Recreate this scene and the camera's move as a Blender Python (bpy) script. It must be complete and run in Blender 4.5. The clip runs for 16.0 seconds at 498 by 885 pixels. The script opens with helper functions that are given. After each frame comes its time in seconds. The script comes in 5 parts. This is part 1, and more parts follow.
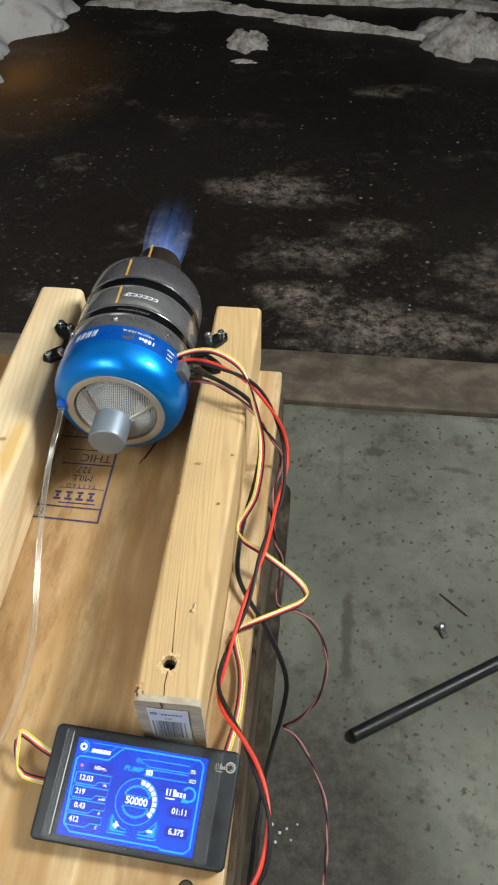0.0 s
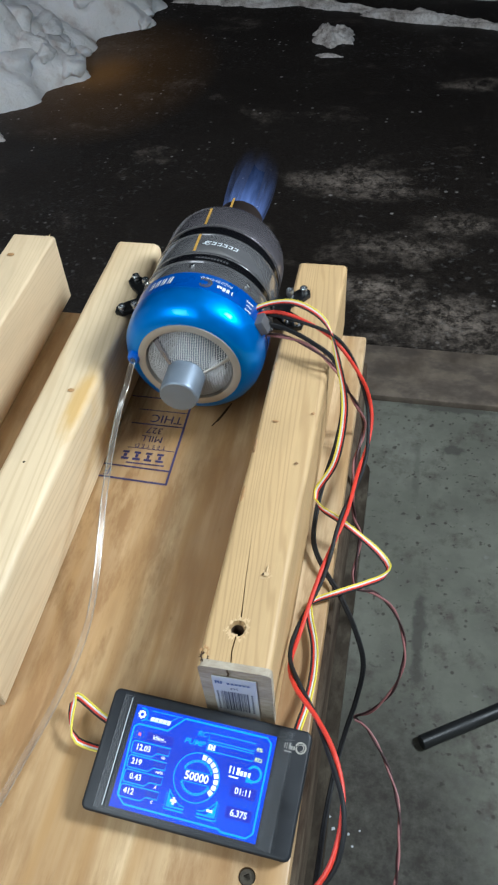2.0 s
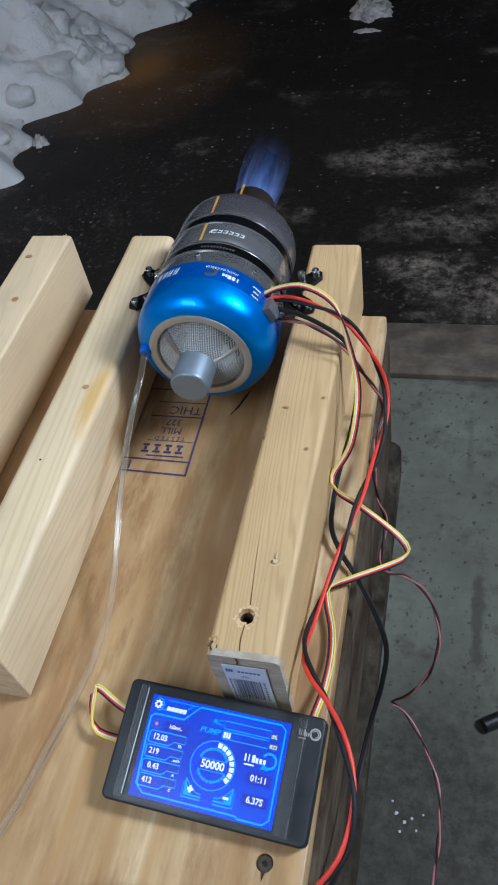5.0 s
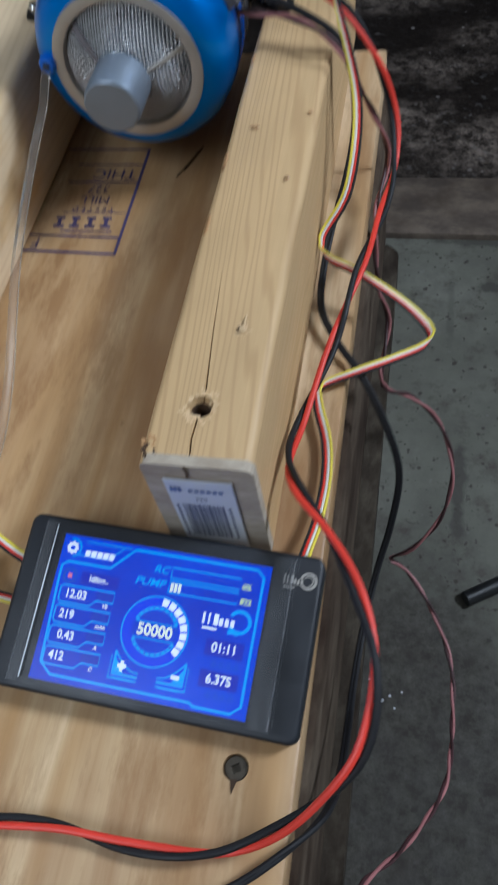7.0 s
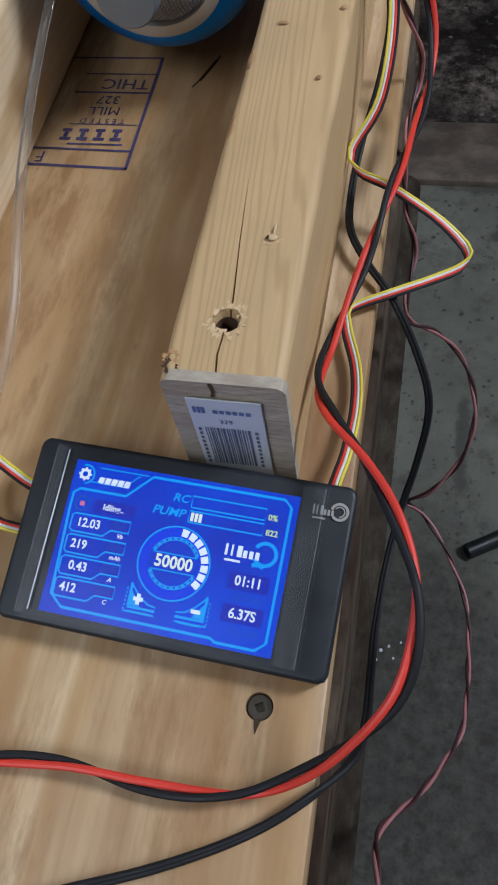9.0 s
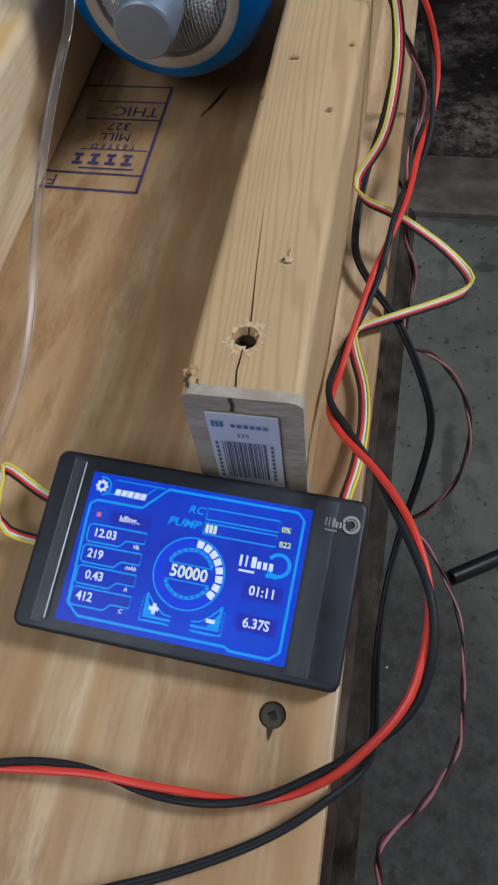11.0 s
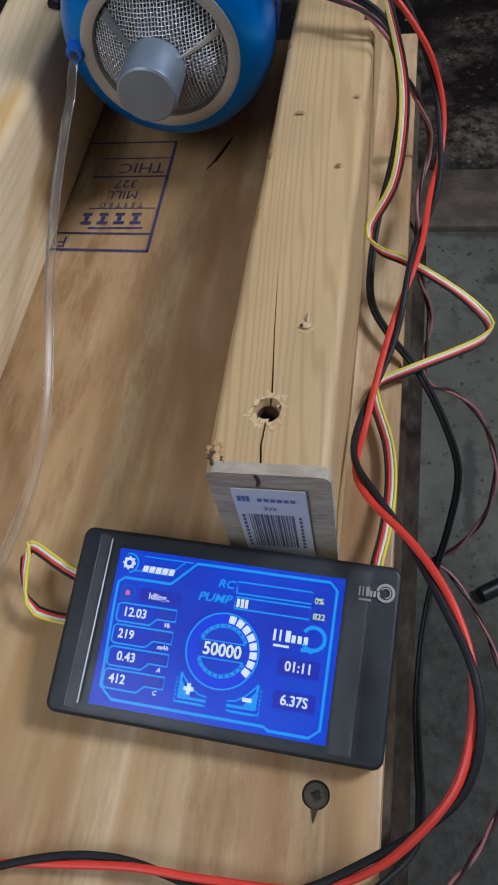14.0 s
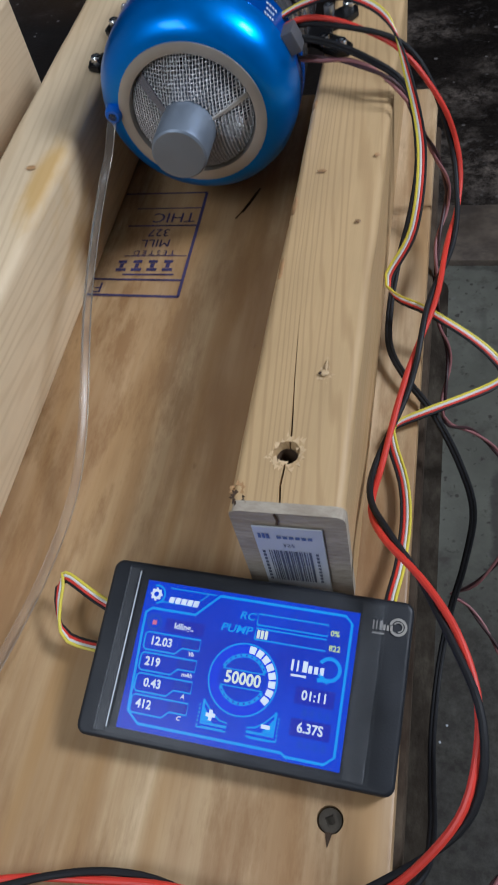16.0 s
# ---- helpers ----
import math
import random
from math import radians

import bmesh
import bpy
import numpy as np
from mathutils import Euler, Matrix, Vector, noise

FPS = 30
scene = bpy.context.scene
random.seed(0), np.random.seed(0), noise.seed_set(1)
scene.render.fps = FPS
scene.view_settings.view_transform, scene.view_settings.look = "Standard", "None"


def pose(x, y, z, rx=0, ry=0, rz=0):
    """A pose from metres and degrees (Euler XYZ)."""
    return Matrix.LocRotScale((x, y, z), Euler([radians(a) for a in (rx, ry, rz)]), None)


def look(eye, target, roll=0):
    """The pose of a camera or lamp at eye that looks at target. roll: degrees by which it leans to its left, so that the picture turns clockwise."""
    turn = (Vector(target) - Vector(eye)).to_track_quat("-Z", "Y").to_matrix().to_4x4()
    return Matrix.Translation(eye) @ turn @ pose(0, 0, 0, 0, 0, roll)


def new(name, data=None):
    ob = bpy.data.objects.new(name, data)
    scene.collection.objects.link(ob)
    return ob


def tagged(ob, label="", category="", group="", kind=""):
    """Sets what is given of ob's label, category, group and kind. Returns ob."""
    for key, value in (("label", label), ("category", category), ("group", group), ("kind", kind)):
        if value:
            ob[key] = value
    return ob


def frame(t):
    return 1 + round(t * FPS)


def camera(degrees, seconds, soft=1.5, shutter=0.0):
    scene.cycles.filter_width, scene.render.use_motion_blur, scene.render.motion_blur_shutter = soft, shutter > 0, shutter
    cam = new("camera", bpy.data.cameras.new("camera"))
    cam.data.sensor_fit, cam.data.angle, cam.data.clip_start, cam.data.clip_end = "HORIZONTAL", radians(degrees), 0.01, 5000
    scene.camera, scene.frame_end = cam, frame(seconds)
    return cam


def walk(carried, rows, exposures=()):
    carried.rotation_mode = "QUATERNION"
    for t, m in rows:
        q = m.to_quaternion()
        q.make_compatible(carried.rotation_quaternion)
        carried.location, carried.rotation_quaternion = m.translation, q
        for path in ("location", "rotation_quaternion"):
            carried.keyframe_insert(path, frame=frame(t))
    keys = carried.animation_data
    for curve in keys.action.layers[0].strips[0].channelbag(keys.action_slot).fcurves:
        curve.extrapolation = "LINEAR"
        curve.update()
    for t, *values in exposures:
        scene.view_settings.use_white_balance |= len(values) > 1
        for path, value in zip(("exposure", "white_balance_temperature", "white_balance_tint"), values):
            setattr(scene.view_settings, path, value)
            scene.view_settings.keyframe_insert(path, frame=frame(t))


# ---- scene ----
cam = camera(35.6, 16.0, soft=2.0, shutter=0.5)
PATH = [
    (0, (0.088, -0.164, 1.482), (-0.072, 1.13, -0.035), -1.2),
    (0.5, (0.085, -0.167, 1.479), (-0.12, 1.124, -0.035), -2.8),
    (1, (0.08, -0.164, 1.467), (-0.184, 1.127, -0.037), -4.3),
    (1.5, (0.081, -0.161, 1.456), (-0.22, 1.128, -0.043), -4.4),
    (2, (0.08, -0.162, 1.431), (-0.258, 1.115, -0.071), -5.0),
    (2.5, (0.094, -0.158, 1.424), (-0.303, 1.1, -0.08), -8.4),
    (3, (0.101, -0.16, 1.428), (-0.334, 1.092, -0.071), -10.3),
    (3.5, (0.1, -0.164, 1.431), (-0.36, 1.078, -0.068), -11.3),
    (6, (0.128, -0.127, 1.406), (-0.364, 1.047, -0.137), -14.6),
    (6.5, (0.134, -0.113, 1.359), (-0.296, 1.008, -0.241), -13.7),
    (7, (0.083, -0.118, 1.272), (-0.302, 0.912, -0.399), -13.1),
    (7.5, (0.072, -0.116, 1.251), (-0.262, 0.868, -0.458), -11.4),
    (8, (0.066, -0.12, 1.25), (-0.275, 0.826, -0.478), -11.4),
    (8.5, (0.07, -0.118, 1.25), (-0.3, 0.814, -0.48), -13.3),
    (11, (0.061, -0.128, 1.256), (-0.265, 0.87, -0.446), -9.5),
    (11.5, (0.048, -0.097, 1.335), (-0.41, 1.0, -0.273), -15.0),
    (12, (0.058, -0.107, 1.323), (-0.443, 1.004, -0.263), -16.4),
    (12.5, (0.054, -0.111, 1.273), (-0.455, 0.887, -0.384), -19.7),
    (13, (0.058, -0.108, 1.262), (-0.385, 0.862, -0.43), -17.5),
    (13.5, (0.056, -0.117, 1.266), (-0.333, 0.878, -0.424), -15.0),
    (14, (0.056, -0.111, 1.262), (-0.315, 0.917, -0.413), -14.0),
    (14.5, (0.056, -0.114, 1.266), (-0.336, 0.921, -0.4), -14.0),
    (15, (0.048, -0.122, 1.268), (-0.375, 0.926, -0.382), -14.4),
    (15.5, (0.057, -0.115, 1.268), (-0.391, 0.935, -0.375), -16.3),
    (16, (0.062, -0.116, 1.278), (-0.388, 0.962, -0.346), -15.8),
]
EXPOSURES = [(0, -0.21, 6200, 3), (1.5, -0.28, 5600, 3), (3.5, -0.39, 5350, 5), (5.4, -0.66, 5150, 6), (6.1, -0.68, 5150, 6), (6.5, -0.34, 5200, 5), (7.0, -0.92, 5250, 9), (7.4, -0.99, 5350, 12), (11.0, -1.09, 5420, 12), (16.0, -1.09, 5420, 12)]
walk(cam, [(t, look(eye, target, roll)) for t, eye, target, roll in PATH], EXPOSURES)

# ---- world and lamps ----
world = bpy.data.worlds.new("night")
scene.world = world
world.use_nodes = True
world.node_tree.nodes["Background"].inputs[0].default_value = (0.35, 0.42, 0.6, 1)
world.node_tree.nodes["Background"].inputs[1].default_value = 0.02


def area_lamp(x, y, z, sx, sy, watts, colour, rx=0, ry=0):
    data = bpy.data.lights.new("unseen_lamp", "AREA")
    data.shape, data.size, data.size_y, data.energy, data.color = "RECTANGLE", sx, sy, watts, colour
    ob = new("unseen_lamp", data)
    ob.matrix_world = pose(x, y, z, rx, ry, 0)
    return ob


area_lamp(1.50, 0.55, 2.48, 0.42, 0.46, 70, (1.0, 0.985, 0.94), -12, 43)
# added soft fill from behind on the left, lifts the shadows
area_lamp(-0.75, -1.15, 2.62, 0.7, 1.2, 38, (1.0, 0.985, 0.93))
# added warm lamp outside the doorway, brightens the snow and asphalt
area_lamp(-1.9, 1.55, 2.45, 0.25, 0.12, 9, (1.0, 0.82, 0.78), 34)


# ---- materials ----
def material(name, rough=0.5, metal=0.0, colour=(0.5, 0.5, 0.5), coat=0.0):
    m = bpy.data.materials.new(name)
    m.use_nodes = True
    b = m.node_tree.nodes["Principled BSDF"]
    b.inputs["Base Color"].default_value = (*colour, 1)
    b.inputs["Roughness"].default_value = rough
    b.inputs["Metallic"].default_value = metal
    b.inputs["Coat Weight"].default_value = coat
    b.inputs["Coat Roughness"].default_value = 0.08
    return m, m.node_tree, b


def node(tree, kind, links=(), **values):
    n = tree.nodes.new(kind)
    for key, value in values.items():
        if key in n.inputs:
            n.inputs[key].default_value = value
        else:
            n.inputs[key.replace("_", " ")].default_value = value
    for socket, source in links:
        tree.links.new(source, n.inputs[socket])
    return n


def ramp(tree, source, stops):
    n = tree.nodes.new("ShaderNodeValToRGB")
    e = n.color_ramp.elements
    while len(e) < len(stops):
        e.new(0.5)
    for k, (at, c) in enumerate(stops):
        e[k].position, e[k].color = at, (*c, 1) if len(c) == 3 else c
    tree.links.new(source, n.inputs[0])
    return n.outputs[0]


def coords(tree, scale=(1, 1, 1), turn=(0, 0, 0), shift=(0, 0, 0)):
    c = tree.nodes.new("ShaderNodeTexCoord")
    m = node(tree, "ShaderNodeMapping", [("Vector", c.outputs["Object"])])
    m.inputs["Scale"].default_value, m.inputs["Rotation"].default_value = scale, turn
    m.inputs["Location"].default_value = shift
    return m.outputs[0]


def mix(tree, factor, a, b, how="MIX"):
    n = tree.nodes.new("ShaderNodeMix")
    n.data_type, n.blend_type = "RGBA", how
    for k, v in ((0, factor), (6, a), (7, b)):
        if hasattr(v, "is_output"):
            tree.links.new(v, n.inputs[k])
        elif k == 0:
            n.inputs[0].default_value = v
        else:
            n.inputs[k].default_value = (*v, 1)
    return n.outputs[2]


def grey(v):
    return (v, v, v)


def bump(tree, b, height, strength=0.3, distance=0.001):
    n = node(tree, "ShaderNodeBump", [("Height", height)], Strength=strength, Distance=distance)
    tree.links.new(n.outputs[0], b.inputs["Normal"])


def noise_tex(tree, vector, scale, detail=4.0, rough=0.55, distort=0.0):
    return node(tree, "ShaderNodeTexNoise", [("Vector", vector)], Scale=scale, Detail=detail, Roughness=rough, Distortion=distort).outputs[0]


def timber(name, light, dark, shift=(0, 0, 0), rings=230.0, resin=None, strength=0.5, stain=(0.60, 0.37, 0.14), stain_at=0.66):
    """Sawn softwood: rings drawn out along y, pores, yellow resin stains."""
    m, t, b = material(name, 0.48)
    v = coords(t, (1, 0.055, 1), shift=shift)
    warp = noise_tex(t, v, 22, 3)
    bend = node(t, "ShaderNodeVectorMath", [(0, v)])
    bend.operation = "MULTIPLY_ADD"
    bend.inputs[1].default_value = (1, 1, 1)
    scaled = node(t, "ShaderNodeVectorMath", [(0, warp)])
    scaled.operation = "SCALE"
    scaled.inputs["Scale"].default_value = 0.016
    t.links.new(scaled.outputs[0], bend.inputs[2])
    w = node(t, "ShaderNodeTexWave", [("Vector", bend.outputs[0])], Scale=rings, Distortion=0.8, Detail=2.0)
    w.bands_direction = "DIAGONAL"
    grain = ramp(t, w.outputs[1], [(0.0, dark), (0.4, light), (1.0, light)])
    fibre = noise_tex(t, coords(t, (420, 9, 420), shift=shift), 1.0, 3)
    c = mix(t, ramp(t, fibre, [(0.35, grey(0.0)), (0.75, grey(0.42))]), grain, dark)
    c = mix(t, strength, light, c)
    blot = noise_tex(t, coords(t, (9, 2.2, 9), shift=shift), 1.0, 2)
    c = mix(t, ramp(t, blot, [(stain_at - 0.1, grey(0.0)), (stain_at + 0.1, grey(0.55))]), c, stain)
    soft = noise_tex(t, coords(t, (30, 12, 30), shift=shift), 1.0, 4)
    c = mix(t, ramp(t, soft, [(0.42, grey(0.0)), (0.75, grey(0.45))]), c, tuple(0.62 * k for k in light))
    if resin:
        x, y, rx, ry = resin
        d = node(t, "ShaderNodeVectorMath", [(0, coords(t, (1 / rx, 1 / ry, 0), shift=(-x / rx, -y / ry, 0)))])
        d.operation = "LENGTH"
        ragged = node(t, "ShaderNodeMath", [(0, d.outputs["Value"]), (1, noise_tex(t, coords(t, (60, 25, 60)), 1.0, 4))])
        ragged.operation = "ADD"
        c = mix(t, ramp(t, ragged.outputs[0], [(0.65, grey(0.75)), (1.0, grey(0.0))]), c, (0.60, 0.36, 0.10))
    t.links.new(c, b.inputs["Base Color"])
    t.links.new(ramp(t, fibre, [(0.2, grey(0.42)), (0.8, grey(0.62))]), b.inputs["Roughness"])
    bump(t, b, fibre, 0.25, 0.0006)
    return m


PINE_R = timber("pine_right", (0.60, 0.41, 0.205), (0.37, 0.22, 0.093), (3.1, 0.4, 1.7), strength=0.46)
PINE_L = timber("pine_left", (0.74, 0.58, 0.375), (0.47, 0.31, 0.155), (1.3, 2.4, 0.2), 130.0, (0.012, 0.004, 0.017, 0.085), 0.30, stain_at=0.60)
PINE_FAR = timber("pine_far", (0.70, 0.54, 0.345), (0.45, 0.295, 0.15), (0.3, 5.4, 0.9), 170.0, None, 0.20)


def plywood():
    m, t, b = material("plywood_face", 0.42)
    v = coords(t, (1.0, 0.20, 1.0), turn=(0, 0, 0.10), shift=(0.4, 0.1, 0))
    broad = noise_tex(t, v, 15, 3, 0.5, 1.2)
    w = node(t, "ShaderNodeTexWave", [("Vector", v)], Scale=9.0, Distortion=9.0, Detail=2.0)
    w.inputs["Detail Scale"].default_value = 1.6
    c = ramp(t, broad, [(0.3, (0.44, 0.285, 0.140)), (0.5, (0.60, 0.435, 0.245)), (0.72, (0.72, 0.55, 0.345))])
    c = mix(t, ramp(t, w.outputs[1], [(0.0, grey(0.7)), (0.4, grey(0.0))]), c, (0.42, 0.25, 0.10))
    fibre = noise_tex(t, coords(t, (380, 8, 380)), 1.0, 3)
    c = mix(t, ramp(t, fibre, [(0.4, grey(0.0)), (0.75, grey(0.5))]), c, (0.38, 0.215, 0.085))
    dark = noise_tex(t, coords(t, (26, 7, 26), shift=(0.7, 0.2, 0)), 1.0, 3)
    c = mix(t, ramp(t, dark, [(0.47, grey(0.0)), (0.70, grey(0.75))]), c, (0.31, 0.175, 0.078))
    brush = noise_tex(t, coords(t, (85, 9, 85), turn=(0, 0, 0.08), shift=(3, 1, 0)), 1.0, 4, 0.6)
    c = mix(t, ramp(t, brush, [(0.46, grey(0.0)), (0.70, grey(0.65))]), c, (0.33, 0.19, 0.085))
    specks = noise_tex(t, coords(t, (150, 60, 150), shift=(2, 0, 0)), 1.0, 1)
    c = mix(t, ramp(t, specks, [(0.76, grey(0.0)), (0.84, grey(0.7))]), c, (0.17, 0.09, 0.04))
    dabs = noise_tex(t, coords(t, (55, 13, 55), turn=(0, 0, 0.18), shift=(5, 3, 0)), 1.0, 6, 0.72)
    where = noise_tex(t, coords(t, (7, 4, 7), shift=(1, 9, 0)), 1.0, 2)
    d = mix(t, 1.0, ramp(t, dabs, [(0.47, grey(0.0)), (0.60, grey(0.8))]), ramp(t, where, [(0.36, grey(0.12)), (0.58, grey(1.0))]), "MULTIPLY")
    c = mix(t, d, c, (0.27, 0.145, 0.058))
    t.links.new(c, b.inputs["Base Color"])
    t.links.new(ramp(t, broad, [(0.2, grey(0.34)), (0.8, grey(0.5))]), b.inputs["Roughness"])
    bump(t, b, fibre, 0.2, 0.0005)
    return m


PLY = plywood()


def concrete():
    m, t, b = material("floor_concrete", 0.75)
    v = coords(t)
    broad = noise_tex(t, v, 2.6, 5, 0.6)
    fine = noise_tex(t, v, 26, 6, 0.65)
    pits = noise_tex(t, v, 60, 2, 0.5)
    c = ramp(t, broad, [(0.32, (0.126, 0.127, 0.101)), (0.5, (0.184, 0.187, 0.151)), (0.7, (0.246, 0.250, 0.208))])
    c = mix(t, ramp(t, fine, [(0.36, grey(0.5)), (0.56, grey(0.0))]), c, (0.12, 0.114, 0.098))
    mid = noise_tex(t, v, 11, 6, 0.7)
    c = mix(t, ramp(t, mid, [(0.53, grey(0.0)), (0.68, grey(0.8))]), c, (0.075, 0.060, 0.050))
    c = mix(t, ramp(t, pits, [(0.63, grey(0.0)), (0.71, grey(0.8))]), c, (0.045, 0.035, 0.03))
    pale = noise_tex(t, coords(t, (45, 45, 45), shift=(6, 2, 0)), 1.0, 3)
    c = mix(t, ramp(t, pale, [(0.66, grey(0.0)), (0.76, grey(0.55))]), c, (0.25, 0.25, 0.235))
    for x, y, rx, ry, deep in ((0.190, 0.60, 0.032, 0.28, 0.85), (0.165, 1.03, 0.022, 0.22, 0.35), (0.245, 1.10, 0.07, 0.035, 0.8), (0.45, 1.06, 0.08, 0.03, 0.65), (0.33, 0.50, 0.06, 0.05, 0.4), (0.25, 1.235, 0.30, 0.030, 0.75), (0.62, 1.23, 0.22, 0.035, 0.7), (-0.2, 1.235, 0.3, 0.025, 0.6)):
        d = node(t, "ShaderNodeVectorMath", [(0, coords(t, (1 / rx, 1 / ry, 0), shift=(-x / rx, -y / ry, 0)))])
        d.operation = "LENGTH"
        ragged = node(t, "ShaderNodeMath", [(0, d.outputs["Value"]), (1, fine)])
        ragged.operation = "ADD"
        c = mix(t, ramp(t, ragged.outputs[0], [(0.75, grey(deep)), (1.5, grey(0.0))]), c, (0.075, 0.07, 0.06))
    # shade beside the bench painted into the floor colour, broken up by mottling
    near = node(t, "ShaderNodeVectorMath", [(0, coords(t, (3.4, 1.7, 0), shift=(-3.4 * 0.12, -1.7 * 0.02, 0)))])
    near.operation = "LENGTH"
    mottle_noise = noise_tex(t, v, 34, 7, 0.78)
    near_shade = mix(t, 1.0, ramp(t, near.outputs["Value"], [(0.55, grey(1.0)), (1.0, grey(0.0))]), ramp(t, mottle_noise, [(0.36, grey(0.6)), (0.60, grey(0.98))]), "MULTIPLY")
    c = mix(t, near_shade, c, (0.036, 0.030, 0.024))
    speck = node(t, "ShaderNodeTexVoronoi", [("Vector", v)], Scale=42.0)
    rare = node(t, "ShaderNodeSeparateColor", [(0, speck.outputs["Color"])])
    dots = mix(t, 1.0, ramp(t, speck.outputs["Distance"], [(0.10, grey(0.75)), (0.20, grey(0.0))]), ramp(t, rare.outputs[0], [(0.72, grey(0.0)), (0.78, grey(1.0))]), "MULTIPLY")
    c = mix(t, dots, c, (0.04, 0.03, 0.024))
    t.links.new(c, b.inputs["Base Color"])
    t.links.new(ramp(t, fine, [(0.3, grey(0.6)), (0.7, grey(0.85))]), b.inputs["Roughness"])
    bump(t, b, fine, 0.35, 0.003)
    return m


CONCRETE = concrete()


def lip_concrete():
    m, t, b = material("threshold_concrete", 0.8)
    v = coords(t)
    a = noise_tex(t, v, 9, 6, 0.6)
    c = ramp(t, a, [(0.35, (0.08, 0.060, 0.044)), (0.55, (0.165, 0.130, 0.098)), (0.75, (0.22, 0.18, 0.14))])
    d = noise_tex(t, coords(t, (9, 15, 9)), 1.0, 6, 0.65)
    c = mix(t, ramp(t, d, [(0.45, grey(0.0)), (0.62, grey(0.8))]), c, (0.07, 0.055, 0.045))
    t.links.new(c, b.inputs["Base Color"])
    bump(t, b, a, 0.4, 0.004)
    return m


LIP = lip_concrete()


def asphalt():
    m, t, b = material("wet_asphalt", 0.35)
    b.inputs["Specular IOR Level"].default_value = 0.22
    v = coords(t)
    fine = noise_tex(t, v, 120, 4, 0.7)
    patch = noise_tex(t, coords(t, (2.3, 3.3, 1), shift=(0.55, 0.25, 0)), 1.0, 9, 0.68)
    wet = noise_tex(t, coords(t, (0.8, 0.9, 1), shift=(4, 1, 0)), 1.0, 3)
    frost = noise_tex(t, v, 26, 9, 0.8)
    c = ramp(t, fine, [(0.3, (0.010, 0.0082, 0.0070)), (0.7, (0.032, 0.0258, 0.0215))])
    field = None
    for x, y, r in ((-0.12, 2.30, 0.17), (0.05, 2.24, 0.12), (0.25, 2.07, 0.13), (0.12, 1.92, 0.17), (0.0, 1.72, 0.11), (0.50, 1.75, 0.13), (0.36, 3.11, 0.10), (0.25, 3.04, 0.07), (0.85, 1.8, 0.4), (0.35, 1.58, 0.25)):
        d = node(t, "ShaderNodeVectorMath", [(0, coords(t, (0.6, 1.5, 0), shift=(-0.6 * x, -1.5 * y, 0)))])
        d.operation = "LENGTH"
        near_it = node(t, "ShaderNodeMapRange", [("Value", d.outputs["Value"])])
        for k, value in ((1, 0.0), (2, r * 1.3), (3, 0.25), (4, 0.0)):
            near_it.inputs[k].default_value = value
        if field:
            both = node(t, "ShaderNodeMath", [(0, field), (1, near_it.outputs[0])])
            both.operation = "MAXIMUM"
            field = both.outputs[0]
        else:
            field = near_it.outputs[0]
    raised = node(t, "ShaderNodeMath", [(0, patch), (1, field)])
    raised.operation = "ADD"
    patch = raised.outputs[0]
    f = mix(t, 1.0, ramp(t, patch, [(0.56, grey(0.0)), (0.80, grey(0.75))]), ramp(t, frost, [(0.43, grey(0.06)), (0.62, grey(1.0))]), "MULTIPLY")
    c = mix(t, f, c, (0.40, 0.335, 0.28))
    grit = noise_tex(t, v, 55, 2, 0.5)
    near = noise_tex(t, coords(t, (1.3, 1.6, 1), shift=(0, 7, 0)), 1.0, 2)
    g = mix(t, 1.0, ramp(t, grit, [(0.60, grey(0.0)), (0.76, grey(0.22))]), ramp(t, near, [(0.42, grey(0.0)), (0.6, grey(1.0))]), "MULTIPLY")
    c = mix(t, g, c, (0.42, 0.40, 0.39))
    crumbs = node(t, "ShaderNodeTexVoronoi", [("Vector", v)], Scale=34.0)
    pick = node(t, "ShaderNodeSeparateColor", [(0, crumbs.outputs["Color"])])
    size = node(t, "ShaderNodeMath", [(0, crumbs.outputs["Distance"]), (1, pick.outputs[1])])
    size.operation = "DIVIDE"
    strewn = noise_tex(t, coords(t, (2.6, 3.0, 1), shift=(2, 5, 0)), 1.0, 3)
    k = mix(t, 1.0, ramp(t, size.outputs[0], [(0.16, grey(0.8)), (0.30, grey(0.0))]), ramp(t, pick.outputs[0], [(0.60, grey(0.0)), (0.70, grey(1.0))]), "MULTIPLY")
    k = mix(t, 1.0, k, ramp(t, strewn, [(0.44, grey(0.0)), (0.62, grey(1.0))]), "MULTIPLY")
    c = mix(t, k, c, (0.52, 0.48, 0.45))
    # warm lamp glow reflected on the wet asphalt, painted as a soft orange spot
    warm_reflection = node(t, "ShaderNodeVectorMath", [(0, coords(t, (1.2, 0.95, 0), shift=(1.2 * 1.28, -0.95 * 3.08, 0)))])
    warm_reflection.operation = "LENGTH"
    c = mix(t, ramp(t, warm_reflection.outputs["Value"], [(0.03, grey(0.8)), (0.2, grey(0.26)), (0.62, grey(0.0))]), c, (0.32, 0.145, 0.02))
    t.links.new(c, b.inputs["Base Color"])
    t.links.new(ramp(t, wet, [(0.35, grey(0.32)), (0.62, grey(0.7))]), b.inputs["Roughness"])
    bump(t, b, fine, 0.5, 0.004)
    return m


ASPHALT = asphalt()


